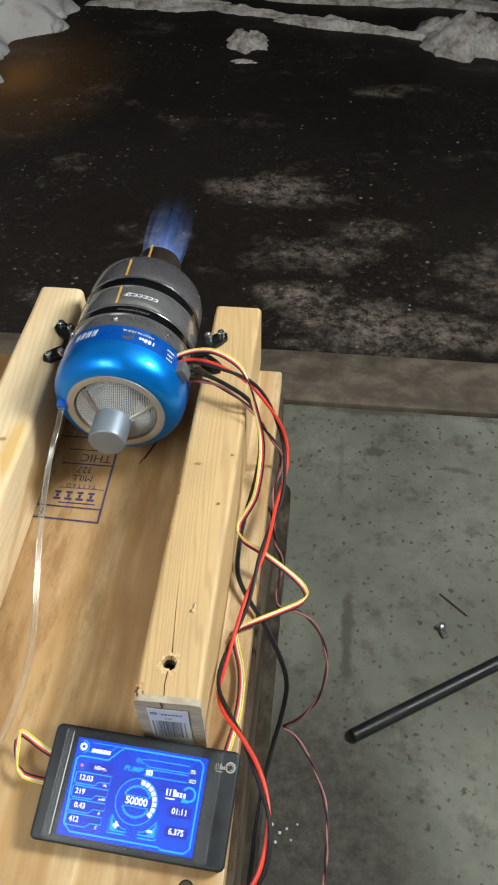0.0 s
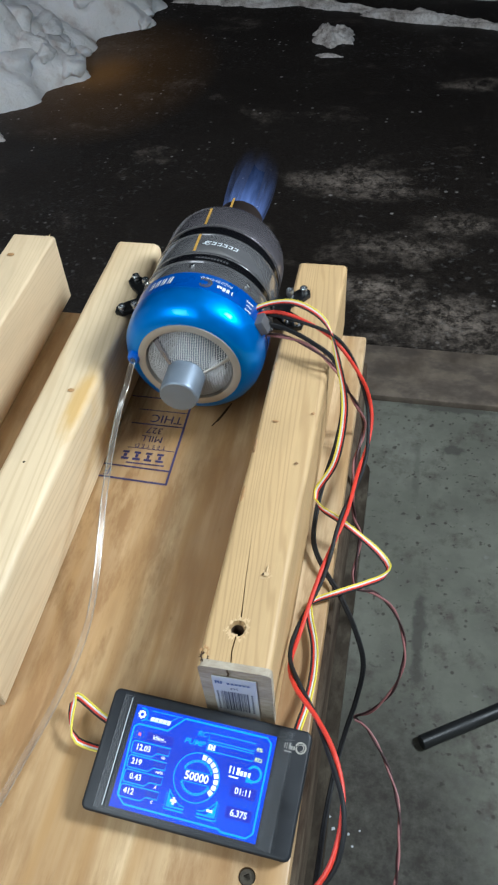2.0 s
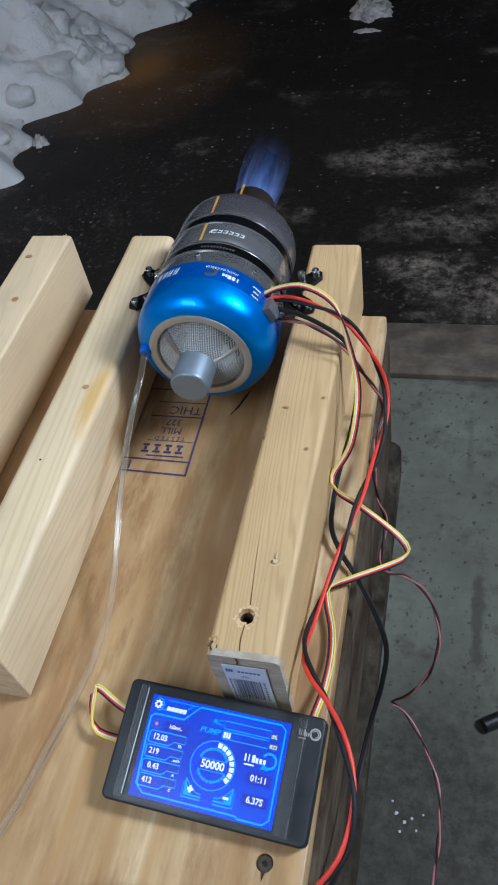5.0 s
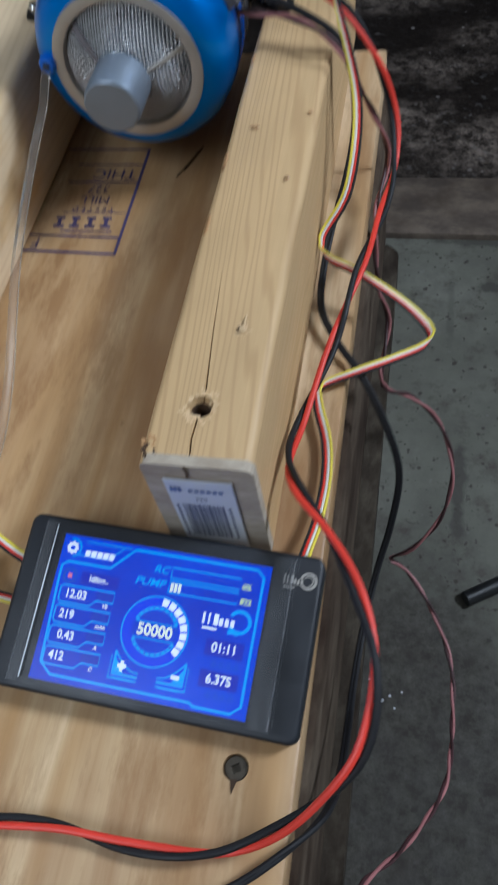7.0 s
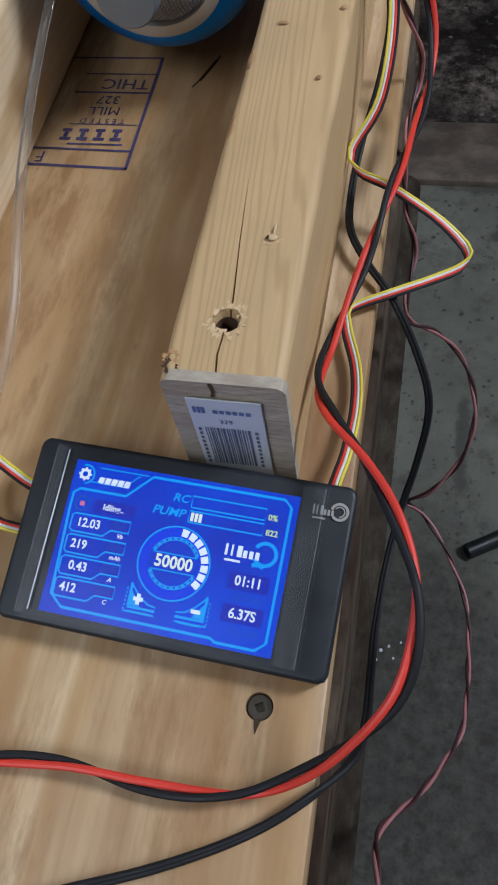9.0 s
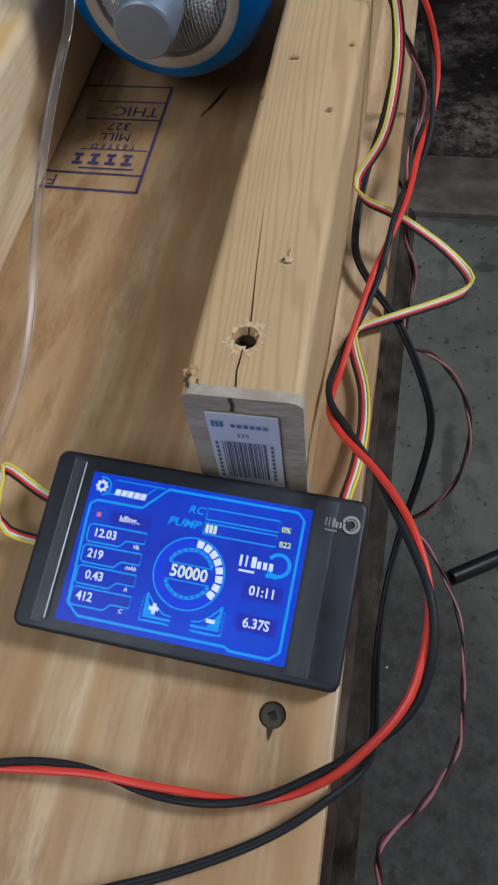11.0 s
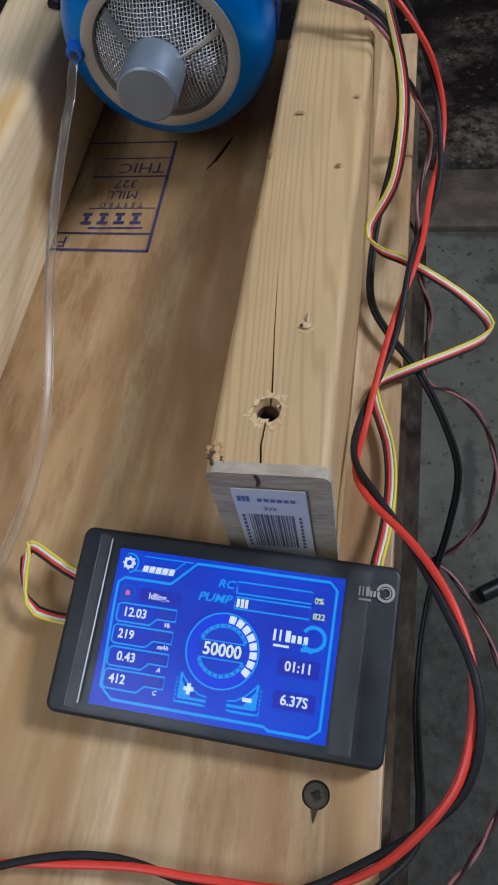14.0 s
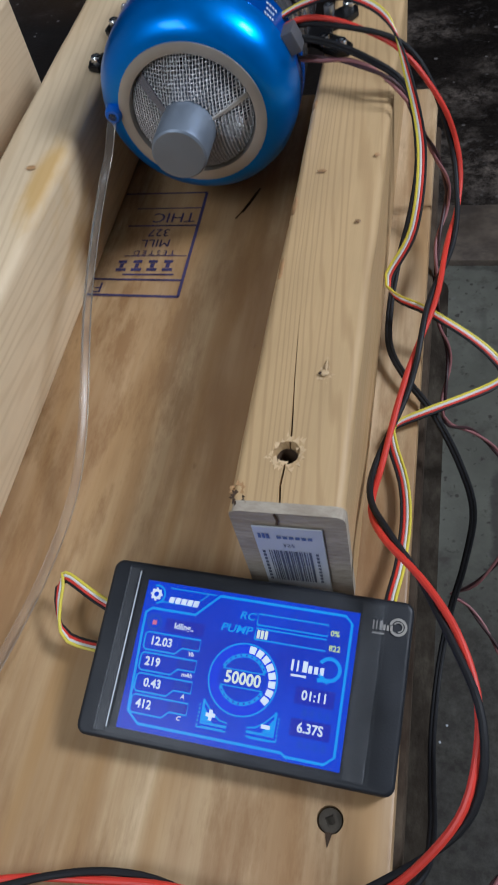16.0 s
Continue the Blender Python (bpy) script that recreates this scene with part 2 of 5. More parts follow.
def snow():
    m, t, b = material("old_snow", 0.6, 0, (0.8, 0.8, 0.82))
    v = coords(t)
    a = noise_tex(t, v, 9, 5, 0.55)
    t.links.new(ramp(t, a, [(0.28, (0.58, 0.51, 0.48)), (0.44, (0.84, 0.83, 0.83)), (0.8, (0.90, 0.90, 0.93))]), b.inputs["Base Color"])
    b.inputs["Subsurface Weight"].default_value = 0.5
    b.inputs["Subsurface Radius"].default_value = (0.05, 0.045, 0.04)
    bump(t, b, noise_tex(t, v, 46, 7, 0.68), 0.8, 0.012)
    return m


SNOW = snow()


def dirty_snow():
    m, t, b = material("dirty_snow", 0.65)
    v = coords(t)
    a, fine = noise_tex(t, v, 13, 9, 0.7), noise_tex(t, v, 60, 6, 0.7)
    c = ramp(t, a, [(0.34, (0.20, 0.17, 0.15)), (0.47, (0.60, 0.55, 0.52)), (0.64, (0.84, 0.81, 0.80))])
    t.links.new(mix(t, ramp(t, fine, [(0.5, grey(0.0)), (0.7, grey(0.6))]), c, (0.16, 0.13, 0.11)), b.inputs["Base Color"])
    bump(t, b, fine, 0.7, 0.008)
    return m


DIRTY_SNOW = dirty_snow()


def speckled(name, colour, rough, metal=0.0, scale=300.0, depth=0.25, amount=0.0003, spread=0.3, coat=0.0):
    m, t, b = material(name, rough, metal, colour, coat)
    v = coords(t)
    a = noise_tex(t, v, scale, 3)
    s = noise_tex(t, v, scale * 0.06, 3)
    lo, hi = tuple(k * (1 - spread) for k in colour), tuple(min(1, k * (1 + spread)) for k in colour)
    t.links.new(ramp(t, s, [(0.3, lo), (0.7, hi)]), b.inputs["Base Color"])
    t.links.new(ramp(t, s, [(0.3, grey(rough * 0.8)), (0.7, grey(min(1, rough * 1.25)))]), b.inputs["Roughness"])
    bump(t, b, a, depth, amount)
    return m


BLUE = speckled("blue_anodised", (0.005, 0.20, 0.74), 0.36, 0.75, 900, 0.06, 0.0001, 0.06, 0.2)
DEEPBLUE = speckled("deep_blue_label", (0.004, 0.08, 0.42), 0.3, 0.3, 900, 0.05, 0.0001, 0.06, 0.4)
CASE = speckled("grey_steel_case", (0.25, 0.245, 0.255), 0.17, 0.65, 500, 0.012, 0.00005, 0.2, 0.6)
REAR = speckled("heat_tinted_steel", (0.20, 0.185, 0.205), 0.25, 0.7, 300, 0.02, 0.0001, 0.3, 0.3)
NOZZLE = speckled("burnt_steel", (0.055, 0.04, 0.035), 0.4, 0.6, 300, 0.3, 0.0003, 0.4)
GOLD = speckled("gold_tinted_seam", (0.88, 0.50, 0.11), 0.38, 0.45, 400, 0.1, 0.0001, 0.2)
ALU = speckled("satin_aluminium", (0.225, 0.265, 0.325), 0.42, 0.55, 900, 0.1, 0.0001, 0.08)
RING = speckled("bright_aluminium", (0.42, 0.40, 0.37), 0.40, 0.5, 700, 0.15, 0.0002, 0.12)
MESH = speckled("steel_gauze", (0.66, 0.66, 0.68), 0.38, 0.6, 900, 0.1, 0.0001, 0.15)
DARKMETAL = speckled("cast_intake_grey", (0.46, 0.455, 0.46), 0.42, 0.4, 300, 0.2, 0.0002, 0.3)
BLACK = speckled("black_gloss", (0.004, 0.004, 0.005), 0.22, 0.0, 400, 0.1, 0.0001, 0.3)
BLACKMETAL = speckled("black_anodised", (0.013, 0.013, 0.014), 0.33, 0.4, 400, 0.15, 0.0002, 0.3)
STEEL = speckled("zinc_steel", (0.55, 0.56, 0.58), 0.25, 1.0, 500, 0.2, 0.0002, 0.2)
RUSTY = speckled("dull_screw_steel", (0.10, 0.085, 0.065), 0.5, 0.6, 800, 0.3, 0.0003, 0.4)
PLASTIC = speckled("charcoal_plastic", (0.010, 0.012, 0.017), 0.48, 0.0, 1400, 0.25, 0.0002, 0.12)
CONNECTOR = speckled("grey_connector", (0.10, 0.10, 0.11), 0.5, 0.0, 600, 0.2, 0.0002, 0.2)
WIRE_RED = speckled("red_silicone", (0.66, 0.045, 0.026), 0.42, 0, 700, 0.15, 0.0002, 0.12)
WIRE_BLACK = speckled("black_silicone", (0.004, 0.004, 0.006), 0.66, 0, 700, 0.15, 0.0002, 0.2)
WIRE_YELLOW = speckled("yellow_wire", (0.72, 0.60, 0.05), 0.45, 0, 700, 0.1, 0.0002, 0.1)
WIRE_WHITE = speckled("white_wire", (0.72, 0.71, 0.69), 0.45, 0, 700, 0.1, 0.0002, 0.1)
WIRE_BROWN = speckled("brown_wire", (0.05, 0.020, 0.022), 0.45, 0, 700, 0.1, 0.0002, 0.2)
WIRE_PINK = speckled("dusty_pink_wire", (0.34, 0.14, 0.14), 0.45, 0, 700, 0.1, 0.0002, 0.15)
FITTING = speckled("blue_plastic", (0.012, 0.13, 0.62), 0.35, 0, 500, 0.1, 0.0002, 0.1)
INK = speckled("stamp_ink", (0.055, 0.045, 0.12), 0.6, 0, 900, 0.1, 0.0002, 0.4)


def mottled(name, stops, scale, rough, stretch=(1, 1, 1), relief=0.5):
    """Rough stained surface, two scales of blotches."""
    m, t, b = material(name, rough)
    b.inputs["Specular IOR Level"].default_value = 0.2
    v = coords(t, stretch)
    a, s = noise_tex(t, v, scale, 6, 0.65), noise_tex(t, v, scale * 5, 3, 0.6)
    cc = ramp(t, a, stops)
    cc = mix(t, ramp(t, s, [(0.45, grey(0.0)), (0.7, grey(0.55))]), cc, stops[0][1])
    t.links.new(cc, b.inputs["Base Color"])
    bump(t, b, s, relief, 0.0012)
    return m


ENDGRAIN = mottled("greyed_end_grain", [(0.3, (0.30, 0.245, 0.185)), (0.5, (0.44, 0.38, 0.30)), (0.7, (0.52, 0.46, 0.375))], 70, 0.75, (0.5, 1, 2.2))
PALE_END = mottled("pale_end_grain", [(0.3, (0.46, 0.34, 0.21)), (0.5, (0.60, 0.47, 0.32)), (0.7, (0.68, 0.55, 0.39))], 70, 0.75, (0.5, 1, 2.2))
DARKWOOD = mottled("dirty_brown_board", [(0.35, (0.026, 0.015, 0.009)), (0.5, (0.065, 0.046, 0.031)), (0.68, (0.115, 0.089, 0.062))], 38, 0.85, (1, 0.5, 1), 0.7)
GREYPAINT = mottled("grimy_ledge", [(0.35, (0.016, 0.010, 0.007)), (0.5, (0.042, 0.033, 0.023)), (0.68, (0.088, 0.074, 0.054))], 45, 0.85, (1, 0.5, 1), 0.7)
LABEL = speckled("white_sticker", (0.62, 0.64, 0.68), 0.4, 0, 400, 0.05, 0.0001, 0.06)
PRINT = speckled("faded_print", (0.10, 0.11, 0.16), 0.6, 0, 900, 0.05, 0.0001, 0.3)
PRINT_BLUE = speckled("faded_blue_print", (0.12, 0.17, 0.36), 0.6, 0, 900, 0.05, 0.0001, 0.3)
WHITE_PRINT = speckled("white_print", (0.62, 0.66, 0.70), 0.5, 0, 900, 0.05, 0.0001, 0.1)
HOLE = speckled("shaded_hole_and_bark", (0.055, 0.03, 0.014), 0.8, 0, 900, 0.5, 0.0006, 0.5)
KNOT = speckled("knot_wood", (0.40, 0.23, 0.10), 0.5, 0, 900, 0.2, 0.0003, 0.4)
SPLINTER = speckled("raw_splinter", (0.60, 0.43, 0.24), 0.6, 0, 900, 0.4, 0.0005, 0.15)
BAR = speckled("black_bar", (0.016, 0.017, 0.018), 0.42, 0.2, 300, 0.3, 0.0004, 0.3)
WALL = speckled("painted_board_wall", (0.76, 0.75, 0.71), 0.8, 0, 30, 0.2, 0.002, 0.08)


def clear_plastic(name, rough, tint, alpha):
    """Thin clear plastic: mostly see-through with a gloss."""
    m, t, b = material(name, rough, 0, tint)
    b.inputs["IOR"].default_value = 1.45
    out = t.nodes["Material Output"]
    clear = t.nodes.new("ShaderNodeBsdfTransparent")
    clear.inputs[0].default_value = (*tint, 1)
    gloss = node(t, "ShaderNodeBsdfGlossy", Roughness=rough)
    gloss.inputs[0].default_value = (0.9, 0.9, 0.9, 1)
    fres = node(t, "ShaderNodeFresnel", IOR=1.25)
    m1 = t.nodes.new("ShaderNodeMixShader")
    t.links.new(fres.outputs[0], m1.inputs[0])
    t.links.new(clear.outputs[0], m1.inputs[1])
    t.links.new(gloss.outputs[0], m1.inputs[2])
    m2 = t.nodes.new("ShaderNodeMixShader")
    m2.inputs[0].default_value = alpha
    t.links.new(m1.outputs[0], m2.inputs[1])
    t.links.new(b.outputs[0], m2.inputs[2])
    t.links.new(m2.outputs[0], out.inputs[0])
    return m


TUBE = clear_plastic("clear_tube", 0.2, (0.95, 0.93, 0.89), 0.045)
HAZY = clear_plastic("hazy_film", 0.3, (0.93, 0.94, 0.96), 0.030)
FILM = clear_plastic("protective_film", 0.25, (0.96, 0.97, 0.98), 0.008)


def glow(name, colour, strength):
    m, t, b = material(name, 0.25, 0, (0.01, 0.01, 0.02))
    b.inputs["Emission Color"].default_value = (*colour, 1)
    b.inputs["Emission Strength"].default_value = strength
    return m


def screen_back():
    m = glow("screen_backlight", (0.02, 0.06, 0.75), 1.2)
    t, b = m.node_tree, m.node_tree.nodes["Principled BSDF"]
    a = noise_tex(t, coords(t, (25, 25, 25)), 1.0, 2)
    t.links.new(ramp(t, a, [(0.3, (0.0, 0.032, 0.66)), (0.7, (0.002, 0.085, 0.95))]), b.inputs["Emission Color"])
    return m


SCREEN = screen_back()
LIT_WHITE = glow("screen_white", (0.90, 0.95, 0.92), 1.82)
LIT_CREAM = glow("screen_cream", (0.95, 0.98, 0.70), 1.82)
LIT_CYAN = glow("screen_cyan", (0.025, 0.40, 1.0), 1.55)
LIT_DIM = glow("screen_dim_blue", (0.01, 0.12, 0.85), 0.98)
LIT_DEEP = glow("screen_deep_blue", (0.01, 0.03, 0.70), 1.04)
LIT_DISC = glow("screen_dial_blue", (0.004, 0.055, 1.0), 1.25)
LIT_LIME = glow("screen_lime", (0.80, 0.98, 0.30), 1.6)
LIT_RED = glow("screen_red", (1.0, 0.25, 0.42), 1.17)


def flame_material():
    m = bpy.data.materials.new("blue_flame")
    m.use_nodes = True
    t = m.node_tree
    t.nodes.remove(t.nodes["Principled BSDF"])
    out = t.nodes["Material Output"]
    c = t.nodes.new("ShaderNodeTexCoord")
    sep = node(t, "ShaderNodeSeparateXYZ", [(0, c.outputs["Object"])])
    along = node(t, "ShaderNodeMapRange", [("Value", sep.outputs[1])])
    for k, v in ((1, 0.0), (2, 0.087), (3, 1.0), (4, 0.0)):
        along.inputs[k].default_value = v
    streak = noise_tex(t, coords(t, (110, 16, 110)), 1.0, 4)
    fade = node(t, "ShaderNodeMath", [(0, along.outputs[0])])
    fade.operation = "POWER"
    fade.inputs[1].default_value = 1.7
    power = node(t, "ShaderNodeMath", [(0, fade.outputs[0]), (1, ramp(t, streak, [(0.36, grey(0.12)), (0.66, grey(1.0))]))])
    power.operation = "MULTIPLY"
    strength = node(t, "ShaderNodeMath", [(0, power.outputs[0])])
    strength.operation = "MULTIPLY"
    strength.inputs[1].default_value = 0.19
    em = node(t, "ShaderNodeEmission", [("Strength", strength.outputs[0])])
    em.inputs[0].default_value = (0.30, 0.44, 1.0, 1)
    clear = t.nodes.new("ShaderNodeBsdfTransparent")
    add = t.nodes.new("ShaderNodeAddShader")
    t.links.new(em.outputs[0], add.inputs[0])
    t.links.new(clear.outputs[0], add.inputs[1])
    t.links.new(add.outputs[0], out.inputs[0])
    return m


FLAME = flame_material()


# ---- mesh helpers ----
def part(name, bm, mat, parent=None, label="", smooth=True, sharp=35):
    me = bpy.data.meshes.new(name)
    bm.normal_update()
    bm.to_mesh(me)
    bm.free()
    me.materials.append(mat)
    if smooth:
        me.shade_smooth()
        me.set_sharp_from_angle(angle=radians(sharp))
    ob = new(name, me)
    if parent:
        ob.parent = parent
    if label:
        ob["label"] = label
    return ob


def empty(name, m, label, category, group=""):
    ob = new(name)
    ob.empty_display_size = 0.01
    ob.matrix_world = m
    return tagged(ob, label, category, group)


def box(x0, x1, y0, y1, z0, z1, bevel=0.0, steps=2, bm=None):
    bm = bm or bmesh.new()
    made = bmesh.ops.create_cube(bm, size=1, matrix=Matrix.Translation(((x0 + x1) / 2, (y0 + y1) / 2, (z0 + z1) / 2)) @ Matrix.Diagonal((x1 - x0, y1 - y0, z1 - z0, 1)))
    if bevel:
        edges = {e for v in made["verts"] for e in v.link_edges}
        bmesh.ops.bevel(bm, geom=list(edges), offset=bevel, segments=steps, affect="EDGES", profile=0.5)
    return bm


def planed(x0, x1, y0, y1, z0, z1, ease, steps=3):
    """A board with its long edges eased."""
    bm = box(x0, x1, y0, y1, z0, z1)
    along = [e for e in bm.edges if abs(e.verts[0].co.y - e.verts[1].co.y) > 0.9 * (y1 - y0) and abs(e.verts[0].co.x - e.verts[1].co.x) < 1e-6]
    bmesh.ops.bevel(bm, geom=along, offset=ease, segments=steps, affect="EDGES", profile=0.5)
    return bm


def lathe(profile, n=64, bm=None, close=False):
    """Turns (y, radius) round the y axis."""
    bm = bm or bmesh.new()
    rings = []
    for y, r in profile:
        rings.append([bm.verts.new((r * math.cos(2 * math.pi * k / n), y, r * math.sin(2 * math.pi * k / n))) for k in range(n)])
    for a, b in zip(rings, rings[1:]):
        for k in range(n):
            bm.faces.new((a[k], a[(k + 1) % n], b[(k + 1) % n], b[k]))
    if close:
        bm.faces.new(rings[0])
        bm.faces.new(list(reversed(rings[-1])))
    bmesh.ops.recalc_face_normals(bm, faces=bm.faces)
    return bm


def spline(points, step=0.004):
    """Catmull-Rom curve through the points, evenly fine."""
    p = [Vector(q) for q in points]
    p = [p[0] * 2 - p[1]] + p + [p[-1] * 2 - p[-2]]
    out = []
    for k in range(1, len(p) - 2):
        a, b, c, d = p[k - 1:k + 3]
        n = max(2, int((c - b).length / step))
        for j in range(n):
            t = j / n
            out.append(0.5 * (2 * b + (c - a) * t + (2 * a - 5 * b + 4 * c - d) * t * t + (3 * b - a - 3 * c + d) * t ** 3))
    out.append(p[-2])
    return out


def sweep(line, radius, n=10, bm=None):
    bm = bm or bmesh.new()
    up = Vector((0.1, 0.2, 1)).normalized()
    rings = []
    for k, q in enumerate(line):
        d = (line[min(k + 1, len(line) - 1)] - line[max(k - 1, 0)]).normalized()
        side = d.cross(up)
        side = side.normalized() if side.length > 1e-4 else Vector((1, 0, 0))
        up = side.cross(d).normalized()
        rings.append([bm.verts.new(q + radius * (math.cos(2 * math.pi * j / n) * side + math.sin(2 * math.pi * j / n) * up)) for j in range(n)])
    for a, b in zip(rings, rings[1:]):
        for j in range(n):
            bm.faces.new((a[j], a[(j + 1) % n], b[(j + 1) % n], b[j]))
    bm.faces.new(rings[0])
    bm.faces.new(list(reversed(rings[-1])))
    bmesh.ops.recalc_face_normals(bm, faces=bm.faces)
    return bm


def carved(ob, *cutters):
    """Cuts the bmeshes out of a mesh object."""
    for bm in cutters:
        me = bpy.data.meshes.new("cutter")
        bm.to_mesh(me)
        bm.free()
        tool = new("cutter", me)
        bpy.context.view_layer.update()
        tool.matrix_world = ob.matrix_world
        mod = ob.modifiers.new("cut", "BOOLEAN")
        mod.object, mod.solver = tool, "EXACT"
        bpy.context.view_layer.update()
        result = bpy.data.meshes.new_from_object(ob.evaluated_get(bpy.context.evaluated_depsgraph_get()))
        ob.modifiers.clear()
        ob.data = result
        bpy.data.objects.remove(tool)
    ob.data.shade_smooth()
    ob.data.set_sharp_from_angle(angle=radians(35))
    return ob


def lettering(text, size, depth=0.0, bold=0.0):
    """Flat letters as a bmesh, centred, facing +z."""
    cu = bpy.data.curves.new("letters", "FONT")
    cu.body, cu.size, cu.align_x, cu.align_y = text, size, "CENTER", "CENTER"
    cu.resolution_u = 3
    cu.extrude = depth
    cu.offset = bold * size
    ob = bpy.data.objects.new("letters", cu)
    scene.collection.objects.link(ob)
    bpy.context.view_layer.update()
    me = bpy.data.meshes.new_from_object(ob.evaluated_get(bpy.context.evaluated_depsgraph_get()))
    bm = bmesh.new()
    bm.from_mesh(me)
    bpy.data.objects.remove(ob)
    bpy.data.meshes.remove(me)
    return bm


def moved(bm, m):
    bm.transform(m)
    return bm


def plate(u0, u1, v0, v1, z, bm=None, slant=0.0):
    bm = bm or bmesh.new()
    bm.faces.new([bm.verts.new(q) for q in ((u0, v0, z), (u1, v0, z), (u1 + slant, v1, z), (u0 + slant, v1, z))])
    return bm


def ribbon_line(points, width, z, bm=None):
    """A flat stroke along (u, v) points."""
    bm = bm or bmesh.new()
    p = [Vector(q) for q in points]
    rows = []
    for k, q in enumerate(p):
        d = (p[min(k + 1, len(p) - 1)] - p[max(k - 1, 0)]).normalized()
        s = Vector((-d.y, d.x)) * width / 2
        rows.append((bm.verts.new((q.x + s.x, q.y + s.y, z)), bm.verts.new((q.x - s.x, q.y - s.y, z))))
    for a, b in zip(rows, rows[1:]):
        bm.faces.new((a[1], b[1], b[0], a[0]))
    return bm


def arc(cu, cv, r, a0, a1, n=40):
    return [(cu + r * math.cos(radians(a0 + (a1 - a0) * k / n)), cv + r * math.sin(radians(a0 + (a1 - a0) * k / n))) for k in range(n + 1)]


# ---- the garage and the ground ----
def sheet(name, x0, x1, y0, y1, height, nx, ny, mat, label, category):
    bm = bmesh.new()
    rows = []
    for j in range(ny + 1):
        y = y0 + (y1 - y0) * j / ny
        rows.append([bm.verts.new((x0 + (x1 - x0) * k / nx, y, height(x0 + (x1 - x0) * k / nx, y))) for k in range(nx + 1)])
    for a, b in zip(rows, rows[1:]):
        for k in range(nx):
            bm.faces.new((a[k], a[k + 1], b[k + 1], b[k]))
    return tagged(part(name, bm, mat), label, category, kind="structure")


EDGE_Y = 1.25
tagged(part("floor", box(-2.6, 2.6, -3.4, EDGE_Y - 0.006, -0.12, 0.0, 0.004), CONCRETE), "stained grey concrete garage floor slab", "floor", kind="structure")
lip = box(-2.6, 2.6, EDGE_Y + 0.006, EDGE_Y + 0.2, -0.12, 0.004, 0.008)
tagged(part("threshold", lip, LIP), "worn brownish concrete strip at the garage doorway", "threshold", kind="structure")
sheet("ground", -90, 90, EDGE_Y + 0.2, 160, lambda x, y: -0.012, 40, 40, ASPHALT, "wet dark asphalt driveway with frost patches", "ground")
tagged(part("wall_west", box(-2.75, -2.6, -3.4, EDGE_Y + 0.1, -0.1, 2.75), WALL), "plain painted garage side wall", "wall", kind="structure")
tagged(part("wall_east", box(2.6, 2.75, -3.4, EDGE_Y + 0.1, -0.1, 2.75), WALL), "plain painted garage side wall", "wall", kind="structure")
tagged(part("wall_south", box(-2.75, 2.75, -3.55, -3.4, -0.1, 2.75), WALL), "plain painted garage back wall", "wall", kind="structure")
tagged(part("wall_north", box(-2.75, 2.75, EDGE_Y - 0.05, EDGE_Y + 0.1, 2.25, 2.75), WALL), "plain painted lintel above the open doorway", "wall", kind="structure")
tagged(part("ceiling", box(-2.75, 2.75, -3.55, EDGE_Y + 0.1, 2.75, 2.85), WALL), "plain painted garage ceiling", "ceiling", kind="structure")


def snow_shore(y):
    """Where the snow bank meets the asphalt."""
    return -1.60 + 0.36 * max(0.0, min(1.0, (y - 2.4) / 1.4)) + 0.07 * math.sin(y * 9.0) + 0.05 * math.sin(y * 23 + 1)


def bank(x, y):
    inside = snow_shore(y) - x
    v = Vector((x, y, 0.0))
    rise = max(0.0, min(1.0, inside / 0.5))
    lumps = 0.55 + 0.25 * noise.noise(v * 3.0) + 0.12 * noise.noise(v * 8.0)
    bent = v + 0.05 * Vector((noise.noise(v * 6.0), noise.noise(v * 6.0 + Vector((9, 4, 2))), 0))
    big, small = noise.voronoi(bent * 4.2)[0], noise.voronoi(bent * 10.5)[0]
    chunk = 0.5 * min(1.0, (big[1] - big[0]) * 1.8) ** 0.6 + 0.24 * min(1.0, (small[1] - small[0]) * 1.8) ** 0.6
    lumps += chunk * (0.35 + 0.5 * noise.noise(v * 2.1 + Vector((3, 1, 5)))) + 0.06 * noise.noise(v * 19.0) + 0.035 * noise.noise(v * 41.0)
    return -0.05 + (0.05 + 0.34 * rise ** 0.7) * lumps + 0.10 * rise if inside > 0 else -0.05 + 0.4 * inside


